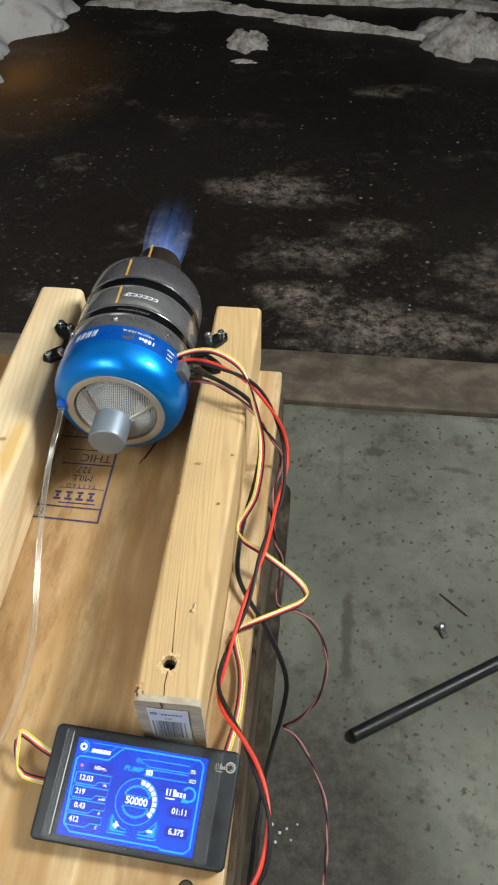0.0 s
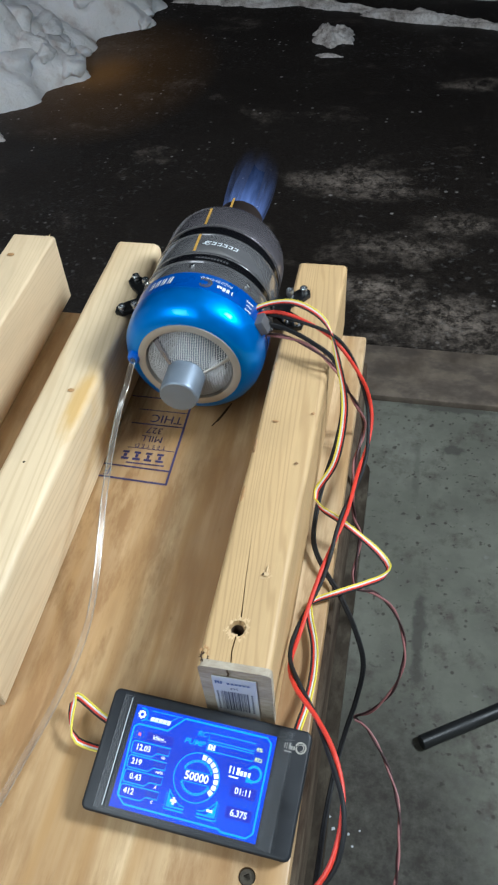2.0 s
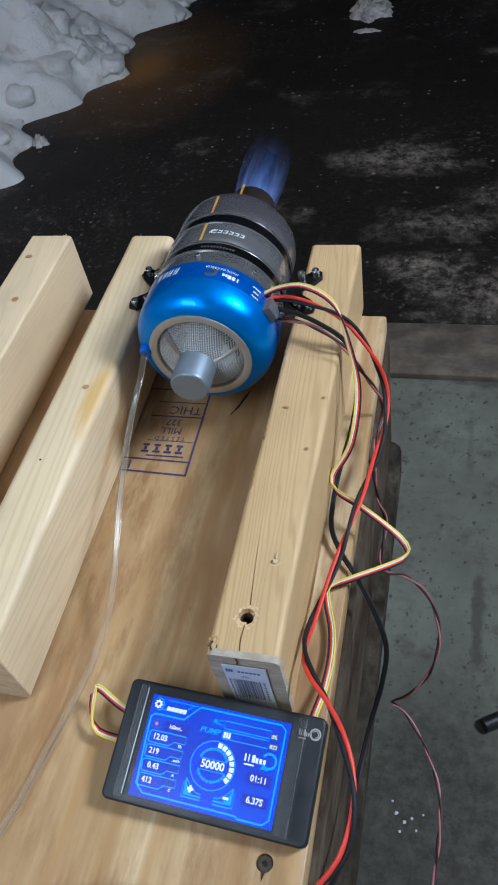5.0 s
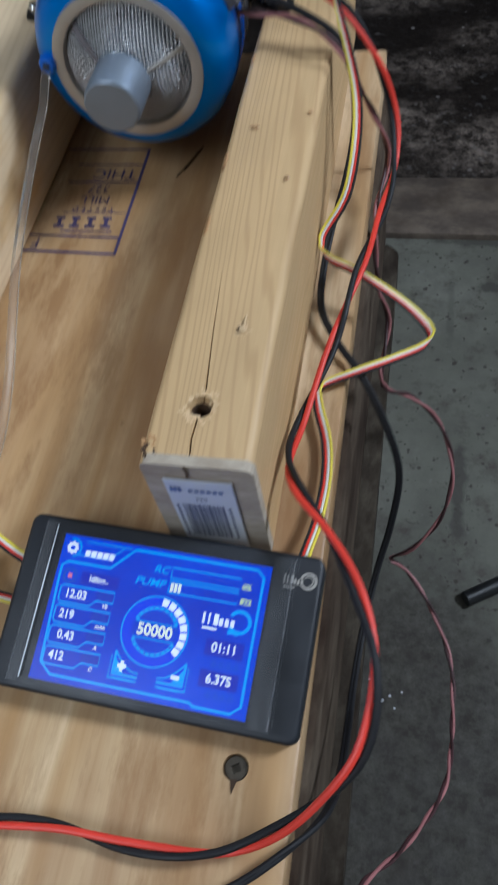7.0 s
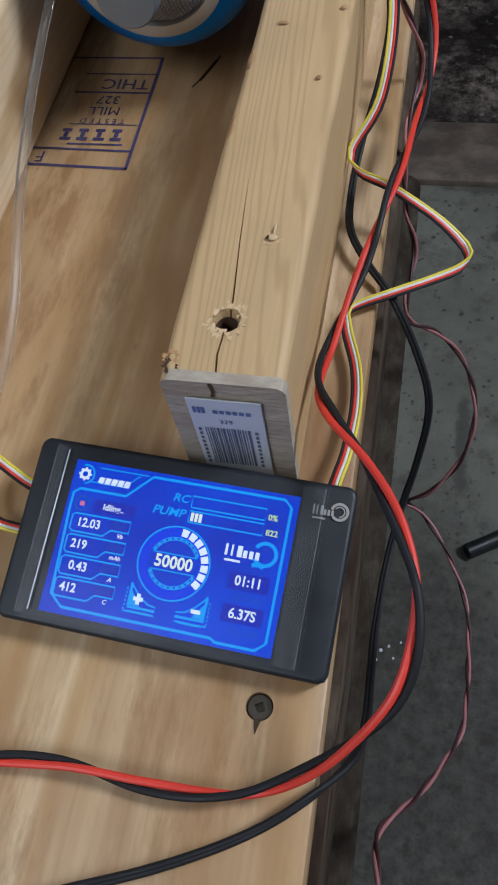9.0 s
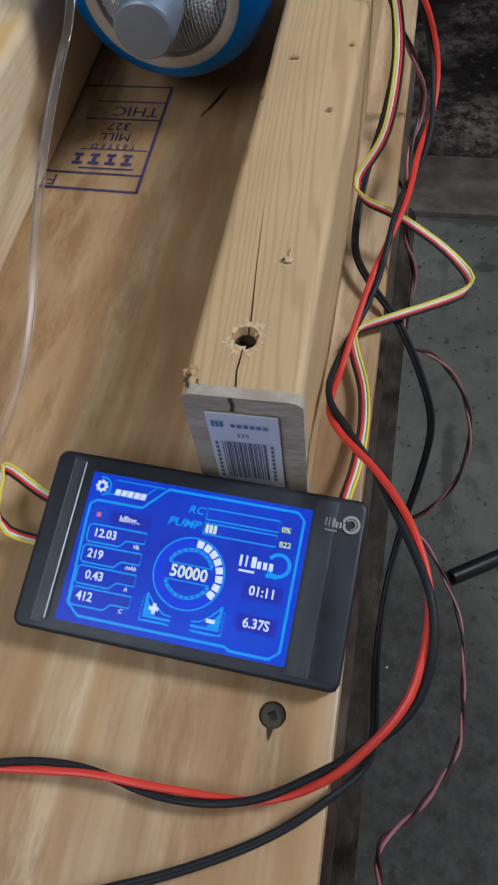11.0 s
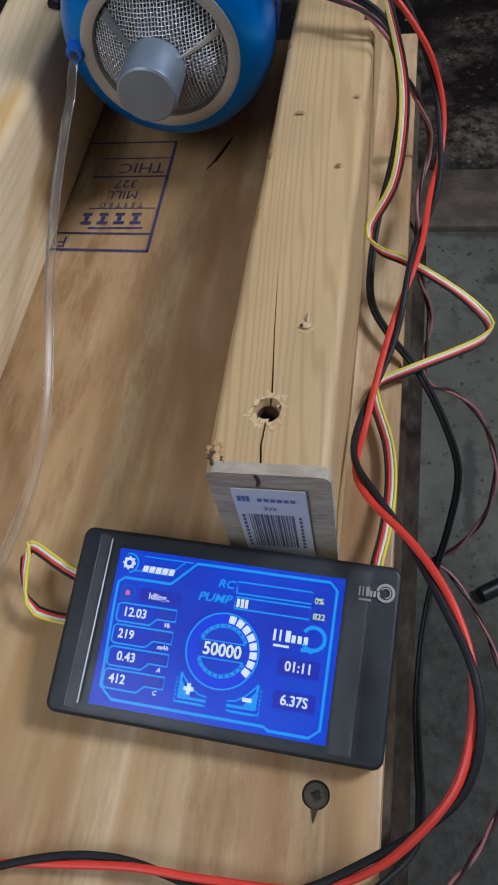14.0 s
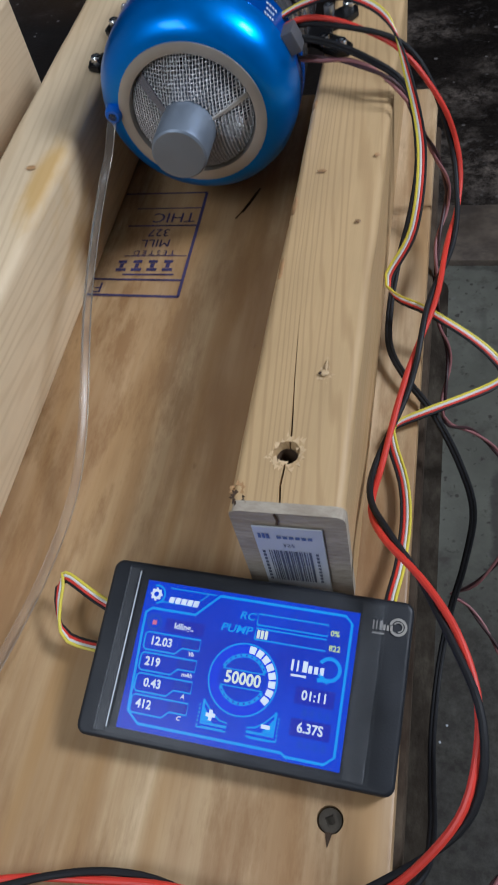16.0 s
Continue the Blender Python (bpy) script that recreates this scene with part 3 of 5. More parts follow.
bm = bmesh.new()
rows = []
for j in range(241):
    y = 1.75 + 3.4 * j / 240
    rows.append([bm.verts.new((-3.6 + 2.7 * k / 200, y, bank(-3.6 + 2.7 * k / 200, y))) for k in range(201)])
for a, b in zip(rows, rows[1:]):
    for k in range(200):
        bm.faces.new((a[k], a[k + 1], b[k + 1], b[k]))
clod = bmesh.new()
bmesh.ops.create_icosphere(clod, subdivisions=3, radius=1)
clod.verts.ensure_lookup_table()
rng = random.Random(21)
for _ in range(90):
    y = rng.uniform(1.9, 4.6)
    x = snow_shore(y) - 0.02 - 1.2 * rng.random() ** 1.6
    r = rng.uniform(0.035, 0.13) * (0.5 if x > snow_shore(y) - 0.10 else 1.0)
    off = Vector((x, y, bank(x, y) - r * rng.uniform(0.05, 0.5)))
    squash = Vector((rng.uniform(0.8, 1.3), rng.uniform(0.8, 1.3), rng.uniform(0.55, 0.9)))
    ring = []
    for v in clod.verts:
        f = r * (1 + 0.5 * noise.noise(v.co * 1.2 + off * 7) + 0.16 * noise.noise(v.co * 3.5 + off * 5) + 0.07 * noise.noise(v.co * 8 + off))
        ring.append(bm.verts.new(Vector((v.co.x * squash.x, v.co.y * squash.y, v.co.z * squash.z)) * f + off))
    for face in clod.faces:
        bm.faces.new([ring[v.index] for v in face.verts])
clod.free()
part("snow_bank", bm, SNOW, sharp=180)
tagged(bpy.data.objects["snow_bank"], "lumpy old white snow bank on wet asphalt", "snow", kind="stuff")


def snow_patch(x, y, rx, ry, h, seed, label="thin flat patch of grey old snow", angle=0.0):
    """A ragged low mound of snow."""
    bm = bmesh.new()
    n, m = 72, 14
    top = bm.verts.new((0, 0, h))
    last = None
    for j in range(1, m + 1):
        f = j / m
        ring = []
        for k in range(n):
            a = 2 * math.pi * k / n
            c, s = math.cos(a), math.sin(a)
            rag = 1 + 0.5 * noise.noise(Vector((c * 1.6 + seed, s * 1.6, 0))) + f * f * f * (0.16 * noise.noise(Vector((c * 9.5 + seed, s * 9.5, 1))) + 0.25 * noise.noise(Vector((c * 4.2, s * 4.2 + seed, 3))))
            z = h * (1 - f ** 2.2) * (1 + 0.9 * noise.noise(Vector((c * f * 3, s * f * 3, seed))) + 0.5 * noise.noise(Vector((c * f * 8, s * f * 8, seed)))) - (0.008 if j == m else 0)
            ring.append(bm.verts.new((rx * f * rag * c, ry * f * rag * s, z)))
        for k in range(n):
            if last is None:
                bm.faces.new((top, ring[k], ring[(k + 1) % n]))
            else:
                bm.faces.new((last[k], ring[k], ring[(k + 1) % n], last[(k + 1) % n]))
        last = ring
    ob = part("snow_patch", bm, DIRTY_SNOW, sharp=180)
    ob.matrix_world = pose(x, y, -0.011, 0, 0, angle)
    return tagged(ob, label, "snow", "snow left on the driveway")


snow_patch(-0.34, 3.50, 0.10, 0.10, 0.035, 1.0, "small lump of old snow on asphalt")
snow_patch(-0.33, 3.30, 0.05, 0.02, 0.008, 2.0)
snow_patch(0.02, 3.72, 0.34, 0.055, 0.03, 3.0, angle=-12)
snow_patch(-0.42, 3.86, 0.24, 0.05, 0.02, 4.0, angle=-14)
snow_patch(-0.80, 3.92, 0.30, 0.09, 0.03, 5.0)
snow_patch(0.34, 3.64, 0.22, 0.035, 0.02, 7.0, angle=-14)
snow_patch(0.68, 3.56, 0.34, 0.19, 0.09, 6.0, "wide lump of dirty snow on asphalt", -24)
snow_patch(-1.53, 2.47, 0.035, 0.03, 0.03, 8.0, "small lump of old snow on asphalt")
snow_patch(0.25, 4.05, 0.8, 0.10, 0.03, 9.0, angle=-6)


# ---- bench ----
bench = empty("workbench", pose(0, 0, 0), "dirty brown board workbench with greyed rail", "workbench")
part("top_board", box(-0.62, 0.0605, -0.62, 0.325, 0.855, 0.98, 0.003), DARKWOOD, bench)
bm = box(-0.62, 0.0710, -0.62, 0.322, 0.825, 0.8545)
bmesh.ops.bevel(bm, geom=[e for e in bm.edges if abs(e.verts[0].co.z - e.verts[1].co.z) > 0.02], offset=0.014, segments=6, affect="EDGES", profile=0.5)
part("ledge", bm, GREYPAINT, bench, "greyed wooden ledge with rounded corners")
for lx in (-0.56, -0.16):
    for ly in (-0.55, 0.20):
        part("leg", box(lx, lx + 0.06, ly, ly + 0.06, 0.0, 0.825, 0.003), DARKWOOD, bench)

# ---- plywood base with its stamp ----
base = empty("plywood_base", pose(0, 0, 0.98), "light varnished plywood base panel with blue ink stamp", "board")
panel = part("panel", moved(box(-0.46, 0.0575, -0.36, 0.333, 0.981, 1.0, 0.0018), Matrix.Translation((0, 0, -0.98))), PLY, base)
screw_pit = lathe([(-0.01, 0.0044), (0.0015, 0.0044)], 24, close=True)
screw_pit.transform(Matrix.Translation((0.037, -0.077, 0.0195)) @ Matrix.Rotation(radians(90), 4, "X"))
carved(panel, screw_pit)
STAMP_Z = 0.0203


def stamp(name, bm):
    return part(name, bm, INK, base, smooth=False)


bm = bmesh.new()
ribbon_line([(-0.0680, 0.1560), (-0.0690, 0.2395)], 0.0016, STAMP_Z, bm)
ribbon_line([(-0.125, 0.158), (-0.0675, 0.1565)], 0.0016, STAMP_Z, bm)
ribbon_line([(-0.124, 0.1695), (-0.0685, 0.1685)], 0.0013, STAMP_Z, bm)
ribbon_line([(-0.118, 0.2395), (-0.0685, 0.2395)], 0.0012, STAMP_Z, bm)
ribbon_line([(-0.110, 0.2115), (-0.0690, 0.2115)], 0.0012, STAMP_Z, bm)
ribbon_line([(-0.108, 0.2262), (-0.0690, 0.2262)], 0.0009, STAMP_Z, bm)
ribbon_line([(-0.106, 0.1872), (-0.0700, 0.1872)], 0.0006, STAMP_Z, bm)
stamp("stamp_frame", bm)


def stamp_word(text, size, x, y):
    stamp("stamp_word", moved(lettering(text, size), Matrix.Translation((x, y, STAMP_Z)) @ Matrix.Rotation(math.pi, 4, "Z")))


stamp_word("THIC", 0.0112, -0.084, 0.2185)
stamp_word("327", 0.0085, -0.090, 0.206)
stamp_word("MILL", 0.0085, -0.090, 0.1975)
stamp_word("T E S T E D", 0.0050, -0.089, 0.1898)
stamp_word("F", 0.0105, -0.114, 0.1635)
bm = bmesh.new()
for k in range(4):
    plate(-0.0815 - k * 0.0088, -0.0757 - k * 0.0088, 0.1755, 0.1776, STAMP_Z, bm)
    plate(-0.0815 - k * 0.0088, -0.0765 - k * 0.0088, 0.1817, 0.1838, STAMP_Z, bm)
    plate(-0.0800 - k * 0.0088, -0.0778 - k * 0.0088, 0.1780, 0.1813, STAMP_Z, bm)
ribbon_line([(-0.103, 0.1728), (-0.074, 0.1728)], 0.0012, STAMP_Z, bm)
stamp("stamp_mark", bm)["kind"] = "stuff"
part("bark_streak", ribbon_line([(-0.0452, 0.2215), (-0.0420, 0.2300), (-0.0392, 0.2385)], 0.0018, STAMP_Z, ribbon_line([(-0.0480, 0.2165), (-0.0440, 0.2250), (-0.0405, 0.2340), (-0.0380, 0.2420)], 0.0011, STAMP_Z)), HOLE, base, "dark bark streak in the veneer", False)

screw = empty("wood_screw", pose(0.037, -0.077, 0.9955), "dull steel square-drive screw sunk in plywood", "screw")
head = lathe([(0.0, 0.001), (0.0, 0.0038), (0.0024, 0.0042), (0.0030, 0.0038), (0.0028, 0.0001)], 24)
head.transform(Matrix.Rotation(radians(90), 4, "X"))
head = part("head", head, RUSTY, screw)
drive = box(-0.0014, 0.0014, -0.0014, 0.0014, 0.0010, 0.006)
drive.transform(Matrix.Rotation(radians(28), 4, "Z"))
carved(head, drive)
bm = bmesh.new()
bm.faces.new([bm.verts.new(q) for q in ((0.0358, -0.0808, STAMP_Z), (0.0364, -0.0838, STAMP_Z), (0.0369, -0.0855, STAMP_Z), (0.0374, -0.0838, STAMP_Z), (0.0382, -0.0808, STAMP_Z))])
part("torn_fibre", bm, HOLE, base, "torn veneer behind the screw", False)


# ---- the three studs ----
def stud(x0, x1, y0, y1, mat, label, turn=0.0, ease=0.0025):
    ob = empty("stud", pose((x0 + x1) / 2, (y0 + y1) / 2, 1.0, 0, 0, turn), label, "stud", "studs on the base")
    w, l = (x1 - x0) / 2, (y1 - y0) / 2
    bm = planed(-w, w, -l, l, 0.0, 0.064, ease, 5)
    bmesh.ops.subdivide_edges(bm, edges=[e for e in bm.edges if abs(e.verts[0].co.y - e.verts[1].co.y) > l], cuts=48)
    for v in bm.verts:
        p = Vector((v.co.x * 8, v.co.y * 9, v.co.z * 8 + x0 * 40))
        if v.co.z > 0.01:
            v.co.x += 0.0009 * noise.noise(p) + 0.0003 * noise.noise(p * 5)
            v.co.z += 0.0007 * noise.noise(p + Vector((7, 0, 0))) + 0.0003 * noise.noise(p * 5 + Vector((3, 0, 0)))
    body = part("timber", bm, mat, ob)
    return ob, body


right_stud, timber_r = stud(0.0, 0.038, 0.0, 0.340, PINE_R, "cracked pine stud with a drilled hole and end label", ease=0.0036)
left_stud, timber_l = stud(-0.155, -0.117, -0.015, 0.352, PINE_L, "pale pine stud with yellow resin streaks", ease=0.0055)
far_stud, timber_f = stud(-0.248, -0.210, -0.015, 0.353, PINE_FAR, "pale pine stud with small knots, outermost on the base")
part("sealed_end", planed(-0.01905, 0.01905, -0.1705, -0.1665, 0.0001, 0.06408, 0.0036, 5), ENDGRAIN, right_stud, "greyed sealed end grain")
for s, l in ((left_stud, 0.1835), (far_stud, 0.184)):
    part("sawn_end", planed(-0.01905, 0.01905, -l - 0.0005, -l + 0.0005, 0.0001, 0.06405, 0.0055 if s is left_stud else 0.0025, 5), PALE_END, s, "pale sawn end grain")
part("end_crack", moved(ribbon_line([(-0.0036, 0.0643), (-0.0030, 0.0600), (-0.0036, 0.0570)], 0.0010, 0), pose(0, -0.17095, 0, 90, 0, 0)), HOLE, right_stud, smooth=False)

# hole, crack and knots of the right-hand stud (its own centre is x 0.019, y 0.17)
bm = bmesh.new()
n = 22
rings = []
for z, r in ((0.070, 0.0052), (0.0640, 0.0048), (0.0615, 0.0036), (0.035, 0.0032)):
    rings.append([bm.verts.new((r * math.cos(2 * math.pi * k / n) * (1 + 0.12 * noise.noise(Vector((k * 0.9, z * 90, 0)))), r * math.sin(2 * math.pi * k / n) * (1 + 0.12 * noise.noise(Vector((k * 0.9, 5, z * 90)))), z)) for k in range(n)])
for a, b in zip(rings, rings[1:]):
    for k in range(n):
        bm.faces.new((a[k], b[k], b[(k + 1) % n], a[(k + 1) % n]))
bm.faces.new(rings[0])
bm.faces.new(list(reversed(rings[-1])))
bmesh.ops.recalc_face_normals(bm, faces=bm.faces)
bm.transform(Matrix.Translation((-0.003, -0.147, 0)))
crack = bmesh.new()
line = [(-0.0035, -0.172), (-0.0022, -0.168), (-0.0032, -0.160), (-0.0022, -0.140), (-0.0045, -0.115), (-0.0068, -0.085)]
wide = [0.0011, 0.0010, 0.0010, 0.0009, 0.0005, 0.0001]
rows = []
for (x, y), w in zip(line, wide):
    rows.append([crack.verts.new((x - w / 2, y, 0.07)), crack.verts.new((x + w / 2, y, 0.07)), crack.verts.new((x, y, 0.05))])
for a, b in zip(rows, rows[1:]):
    for i, j in ((0, 1), (1, 2), (2, 0)):
        crack.faces.new((a[i], a[j], b[j], b[i]))
crack.faces.new(rows[0])
crack.faces.new(list(reversed(rows[-1])))
bmesh.ops.recalc_face_normals(crack, faces=crack.faces)
carved(timber_r, bm, crack)
# lining coloured near black, stands in for the shade deep in the hole
hole_floor = lathe([(0.0, 0.0001), (0.0, 0.0029), (0.0235, 0.0033)], 20)
hole_floor.transform(Matrix.Translation((-0.003, -0.147, 0.0375)) @ Matrix.Rotation(radians(90), 4, "X"))
part("hole_lining", hole_floor, HOLE, right_stud, "hole wall lining with the shade inside painted dark")


def splinters(parent, x, y, count, spread, seed, mat=SPLINTER):
    rng = random.Random(seed)
    bm = bmesh.new()
    for _ in range(count):
        a = rng.uniform(0, 2 * math.pi)
        r = spread * rng.uniform(0.75, 1.25)
        p = Vector((x + r * math.cos(a), y + r * math.sin(a), 0.0638))
        d = Vector((math.cos(a), math.sin(a) * 1.3, rng.uniform(0.05, 0.25))) * rng.uniform(0.0008, 0.0019)
        s = Vector((-math.sin(a), math.cos(a), 0)) * rng.uniform(0.0005, 0.0012)
        q = [bm.verts.new(p - s), bm.verts.new(p + s), bm.verts.new(p + d), bm.verts.new(p + Vector((0, 0, -0.001)))]
        bm.faces.new(q[:3])
        bm.faces.new((q[0], q[3], q[1]))
        bm.faces.new((q[1], q[3], q[2]))
        bm.faces.new((q[2], q[3], q[0]))
    part("splintered_rim", bm, mat, parent, "raw torn wood fibres", False)


splinters(right_stud, -0.003, -0.147, 30, 0.0046, 3)
splinters(right_stud, -0.003, -0.147, 14, 0.0056, 13)
splinters(right_stud, 0.006, -0.113, 22, 0.0018, 5)
splinters(right_stud, 0.0066, -0.108, 7, 0.0011, 6)
splinters(right_stud, -0.017, -0.162, 12, 0.0014, 9, KNOT)


def knot(parent, x, y, rx, ry, mat=KNOT):
    bm = bmesh.new()
    ring = [bm.verts.new((x + rx * math.cos(2 * math.pi * k / 18) * (1 + 0.15 * math.sin(3 * k)), y + ry * math.sin(2 * math.pi * k / 18), 0.06455)) for k in range(18)]
    inner = [bm.verts.new((x + rx * 0.6 * math.cos(2 * math.pi * k / 18), y + ry * 0.6 * math.sin(2 * math.pi * k / 18), 0.0650)) for k in range(18)]
    for k in range(18):
        bm.faces.new((ring[k], ring[(k + 1) % 18], inner[(k + 1) % 18], inner[k]))
    bm.faces.new(inner)
    part("knot", bm, mat, parent)


knot(right_stud, 0.006, -0.113, 0.0017, 0.0014, SPLINTER)
knot(right_stud, 0.0064, -0.1100, 0.0005, 0.0030, SPLINTER)
knot(right_stud, 0.0046, -0.1132, 0.0007, 0.0008, HOLE)
knot(right_stud, 0.0105, -0.033, 0.0012, 0.0011)
knot(right_stud, 0.0150, 0.010, 0.0013, 0.0012)
knot(right_stud, -0.008, 0.000, 0.0022, 0.0009)
knot(right_stud, 0.016, 0.068, 0.0016, 0.0020)
knot(left_stud, 0.0040, 0.0105, 0.0024, 0.0017)
knot(left_stud, -0.004, -0.055, 0.0008, 0.0008, HOLE)
knot(far_stud, 0.003, 0.10, 0.0028, 0.0026)
knot(far_stud, -0.008, 0.155, 0.0030, 0.0020)

for y, l in ((-0.021, 0.0062), (-0.060, 0.0085), (0.052, 0.0050)):
    bm = bmesh.new()
    bmesh.ops.create_icosphere(bm, subdivisions=2, radius=1)
    for v in bm.verts:
        v.co = Vector((v.co.x * 0.0017, v.co.y * l, v.co.z * 0.0009)) * (1 + 0.35 * noise.noise(v.co * 2 + Vector((y * 90, 0, 0))))
    bm.transform(Matrix.Translation((-0.0176, y, 0.0627)) @ Matrix.Rotation(radians(-45), 4, "Y"))
    part("bark_notch", bm, KNOT, right_stud, "brown bruised bark on the edge")
splinters(far_stud, 0.0140, 0.1820, 16, 0.0022, 15)
splinters(right_stud, -0.0165, -0.1650, 12, 0.0016, 19, HOLE)

sticker = part("end_label", moved(box(-0.0118, 0.0118, -0.0003, 0.0003, -0.0300, 0.0222, 0.0002, 1), pose(-0.0005, -0.1712, 0.0340, 0, 0, 0)), LABEL, right_stud, "white printed timber label")
bm = bmesh.new()
rng = random.Random(4)
x = -0.0075
while x < 0.0075:
    w = rng.choice((0.0003, 0.0005, 0.0008))
    plate(x, x + w, -0.018, 0.006, 0.0, bm)
    x += w + rng.choice((0.0003, 0.0005))
for k in range(2):
    for q in range(9):
        plate(-0.0098 + 0.0185 * k, -0.0088 + 0.0185 * k, -0.018 + 0.0027 * q, -0.0162 + 0.0027 * q, 0.0, bm)
part("bar_code", moved(bm, pose(-0.001, -0.1717, 0.0340, 90, 0, 0)), PRINT, sticker, smooth=False)["kind"] = "stuff"
part("label_number", moved(lettering("325", 0.0030), pose(-0.001, -0.1717, 0.0440, 90, 0, 0)), PRINT, sticker, smooth=False)
bm = bmesh.new()
for k in range(3):
    plate(-0.0098 + 0.0014 * k, -0.0088 + 0.0014 * k, 0.0145, 0.0180, 0.0, bm)
for k in range(6):
    plate(-0.0035 + 0.0021 * k, -0.0020 + 0.0021 * k, 0.0148, 0.0168, 0.0, bm)
part("printed_mark", moved(bm, pose(-0.001, -0.1717, 0.0340, 90, 0, 0)), PRINT_BLUE, sticker, smooth=False)

# ---- jet engine ----
AX, AZ = -0.0555, 1.069
engine = empty("jet_engine", pose(AX, 0, AZ), "small model jet engine with blue front and grey case", "engine")
part("intake_shroud", lathe([(0.2185, 0.0330), (0.2110, 0.0345), (0.2085, 0.0362), (0.2090, 0.0390), (0.2118, 0.0430), (0.2160, 0.0463), (0.2215, 0.0484), (0.2290, 0.0491), (0.2430, 0.0490), (0.2475, 0.0488), (0.2480, 0.0460)], 96), BLUE, engine, "blue anodised intake shroud")
part("intake_ring", lathe([(0.2260, 0.0296), (0.2110, 0.0298), (0.2080, 0.0308), (0.2074, 0.0335), (0.2080, 0.0361), (0.2120, 0.0363)], 96), RING, engine, "bright machined intake ring")
part("printed_wrap", lathe([(0.2315, 0.0489), (0.2317, 0.0492), (0.2474, 0.0491), (0.2476, 0.0487)], 96), DEEPBLUE, engine, "deep blue printed wrap")
for y, r in ((0.2490, 0.0486), (0.2615, 0.0486), (0.2732, 0.0473), (0.2953, 0.0473), (0.3080, 0.0464)):
    part("case_rim", lathe([(y - 0.0004, r - 0.0004), (y - 0.0002, r + 0.0002), (y + 0.0002, r + 0.0002), (y + 0.0004, r - 0.0004)], 96), CASE, engine)
part("front_case", lathe([(0.2470, 0.0470), (0.2478, 0.0484), (0.2610, 0.0484), (0.2622, 0.0478), (0.2625, 0.0420)], 96), CASE, engine, "glossy grey case section")
part("black_band", lathe([(0.2620, 0.0420), (0.2626, 0.0472), (0.2718, 0.0468), (0.2725, 0.0420)], 96), BLACK, engine, "gloss black band")
part("middle_case", lathe([(0.2715, 0.0420), (0.2722, 0.0466), (0.2740, 0.0472), (0.2945, 0.0472), (0.2962, 0.0466), (0.2966, 0.0410)], 96), CASE, engine, "glossy grey case section with white mark")
part("black_band", lathe([(0.2960, 0.0410), (0.2966, 0.0460), (0.3062, 0.0457), (0.3070, 0.0410)], 96), BLACK, engine, "gloss black band")
part("rear_case", lathe([(0.3062, 0.0410), (0.3070, 0.0458), (0.3090, 0.0464), (0.3270, 0.0460), (0.3345, 0.0445), (0.3400, 0.0412), (0.3438, 0.0350), (0.3458, 0.0250), (0.3458, 0.0150)], 96), REAR, engine, "heat-tinted steel rear case")
part("nozzle", lathe([(0.3430, 0.0225), (0.3500, 0.0218), (0.3830, 0.0190), (0.3850, 0.0188), (0.3850, 0.0178), (0.3750, 0.0182), (0.3600, 0.0190)], 64), NOZZLE, engine, "burnt dark exhaust nozzle")
part("exhaust_cone", lathe([(0.3600, 0.0190), (0.3600, 0.0100), (0.3720, 0.0060), (0.3800, 0.0005)], 48), NOZZLE, engine)
part("intake_bowl", lathe([(0.2110, 0.0297), (0.2270, 0.0270), (0.2420, 0.0230), (0.2430, 0.0150)], 72), DARKMETAL, engine)
part("starter_cap", lathe([(0.2420, 0.0133), (0.1808, 0.0133), (0.1788, 0.0129), (0.1780, 0.0120), (0.1778, 0.0001)], 64), ALU, engine, "satin aluminium starter cap")

# wire gauze over the intake, a shallow cone from the ring to the cap
def gauze_point(u, v):
    r = math.hypot(u, v)
    f = max(0.0, min(1.0, (r - 0.0133) / (0.0296 - 0.0133)))
    dent = 0.0009 * noise.noise(Vector((u * 110, v * 110, 2.0)))
    swell = 0.0028 * math.sin(math.pi * f) * (1.0 if u > 0.004 else 0.35)
    return Vector((u, 0.1995 + 0.0110 * f - swell * 0.5 + dent * math.sin(math.pi * f), v))


bm = bmesh.new()
pitch = 0.0015
count = int(0.03 / pitch)
for k in range(-count, count + 1):
    for across in (0, 1):
        seg = []
        for j in range(-60, 61):
            u, v = (k * pitch, j * 0.0005)
            if across:
                u, v = v, u
            if 0.0134 < math.hypot(u, v) < 0.0297:
                q = gauze_point(u, v)
                q.y += 0.0002 * (1 if (j // 3 + k + across) % 2 else -1)
                seg.append(q)
            elif len(seg) > 1:
                sweep(seg, 0.00020 if across else 0.00030, 4, bm)
                seg = []
            else:
                seg = []
        if len(seg) > 1:
            sweep(seg, 0.00020 if across else 0.00030, 4, bm)
gauze = part("intake_gauze", bm, MESH, engine, "woven steel wire gauze with dents")
gauze["kind"] = "stuff"
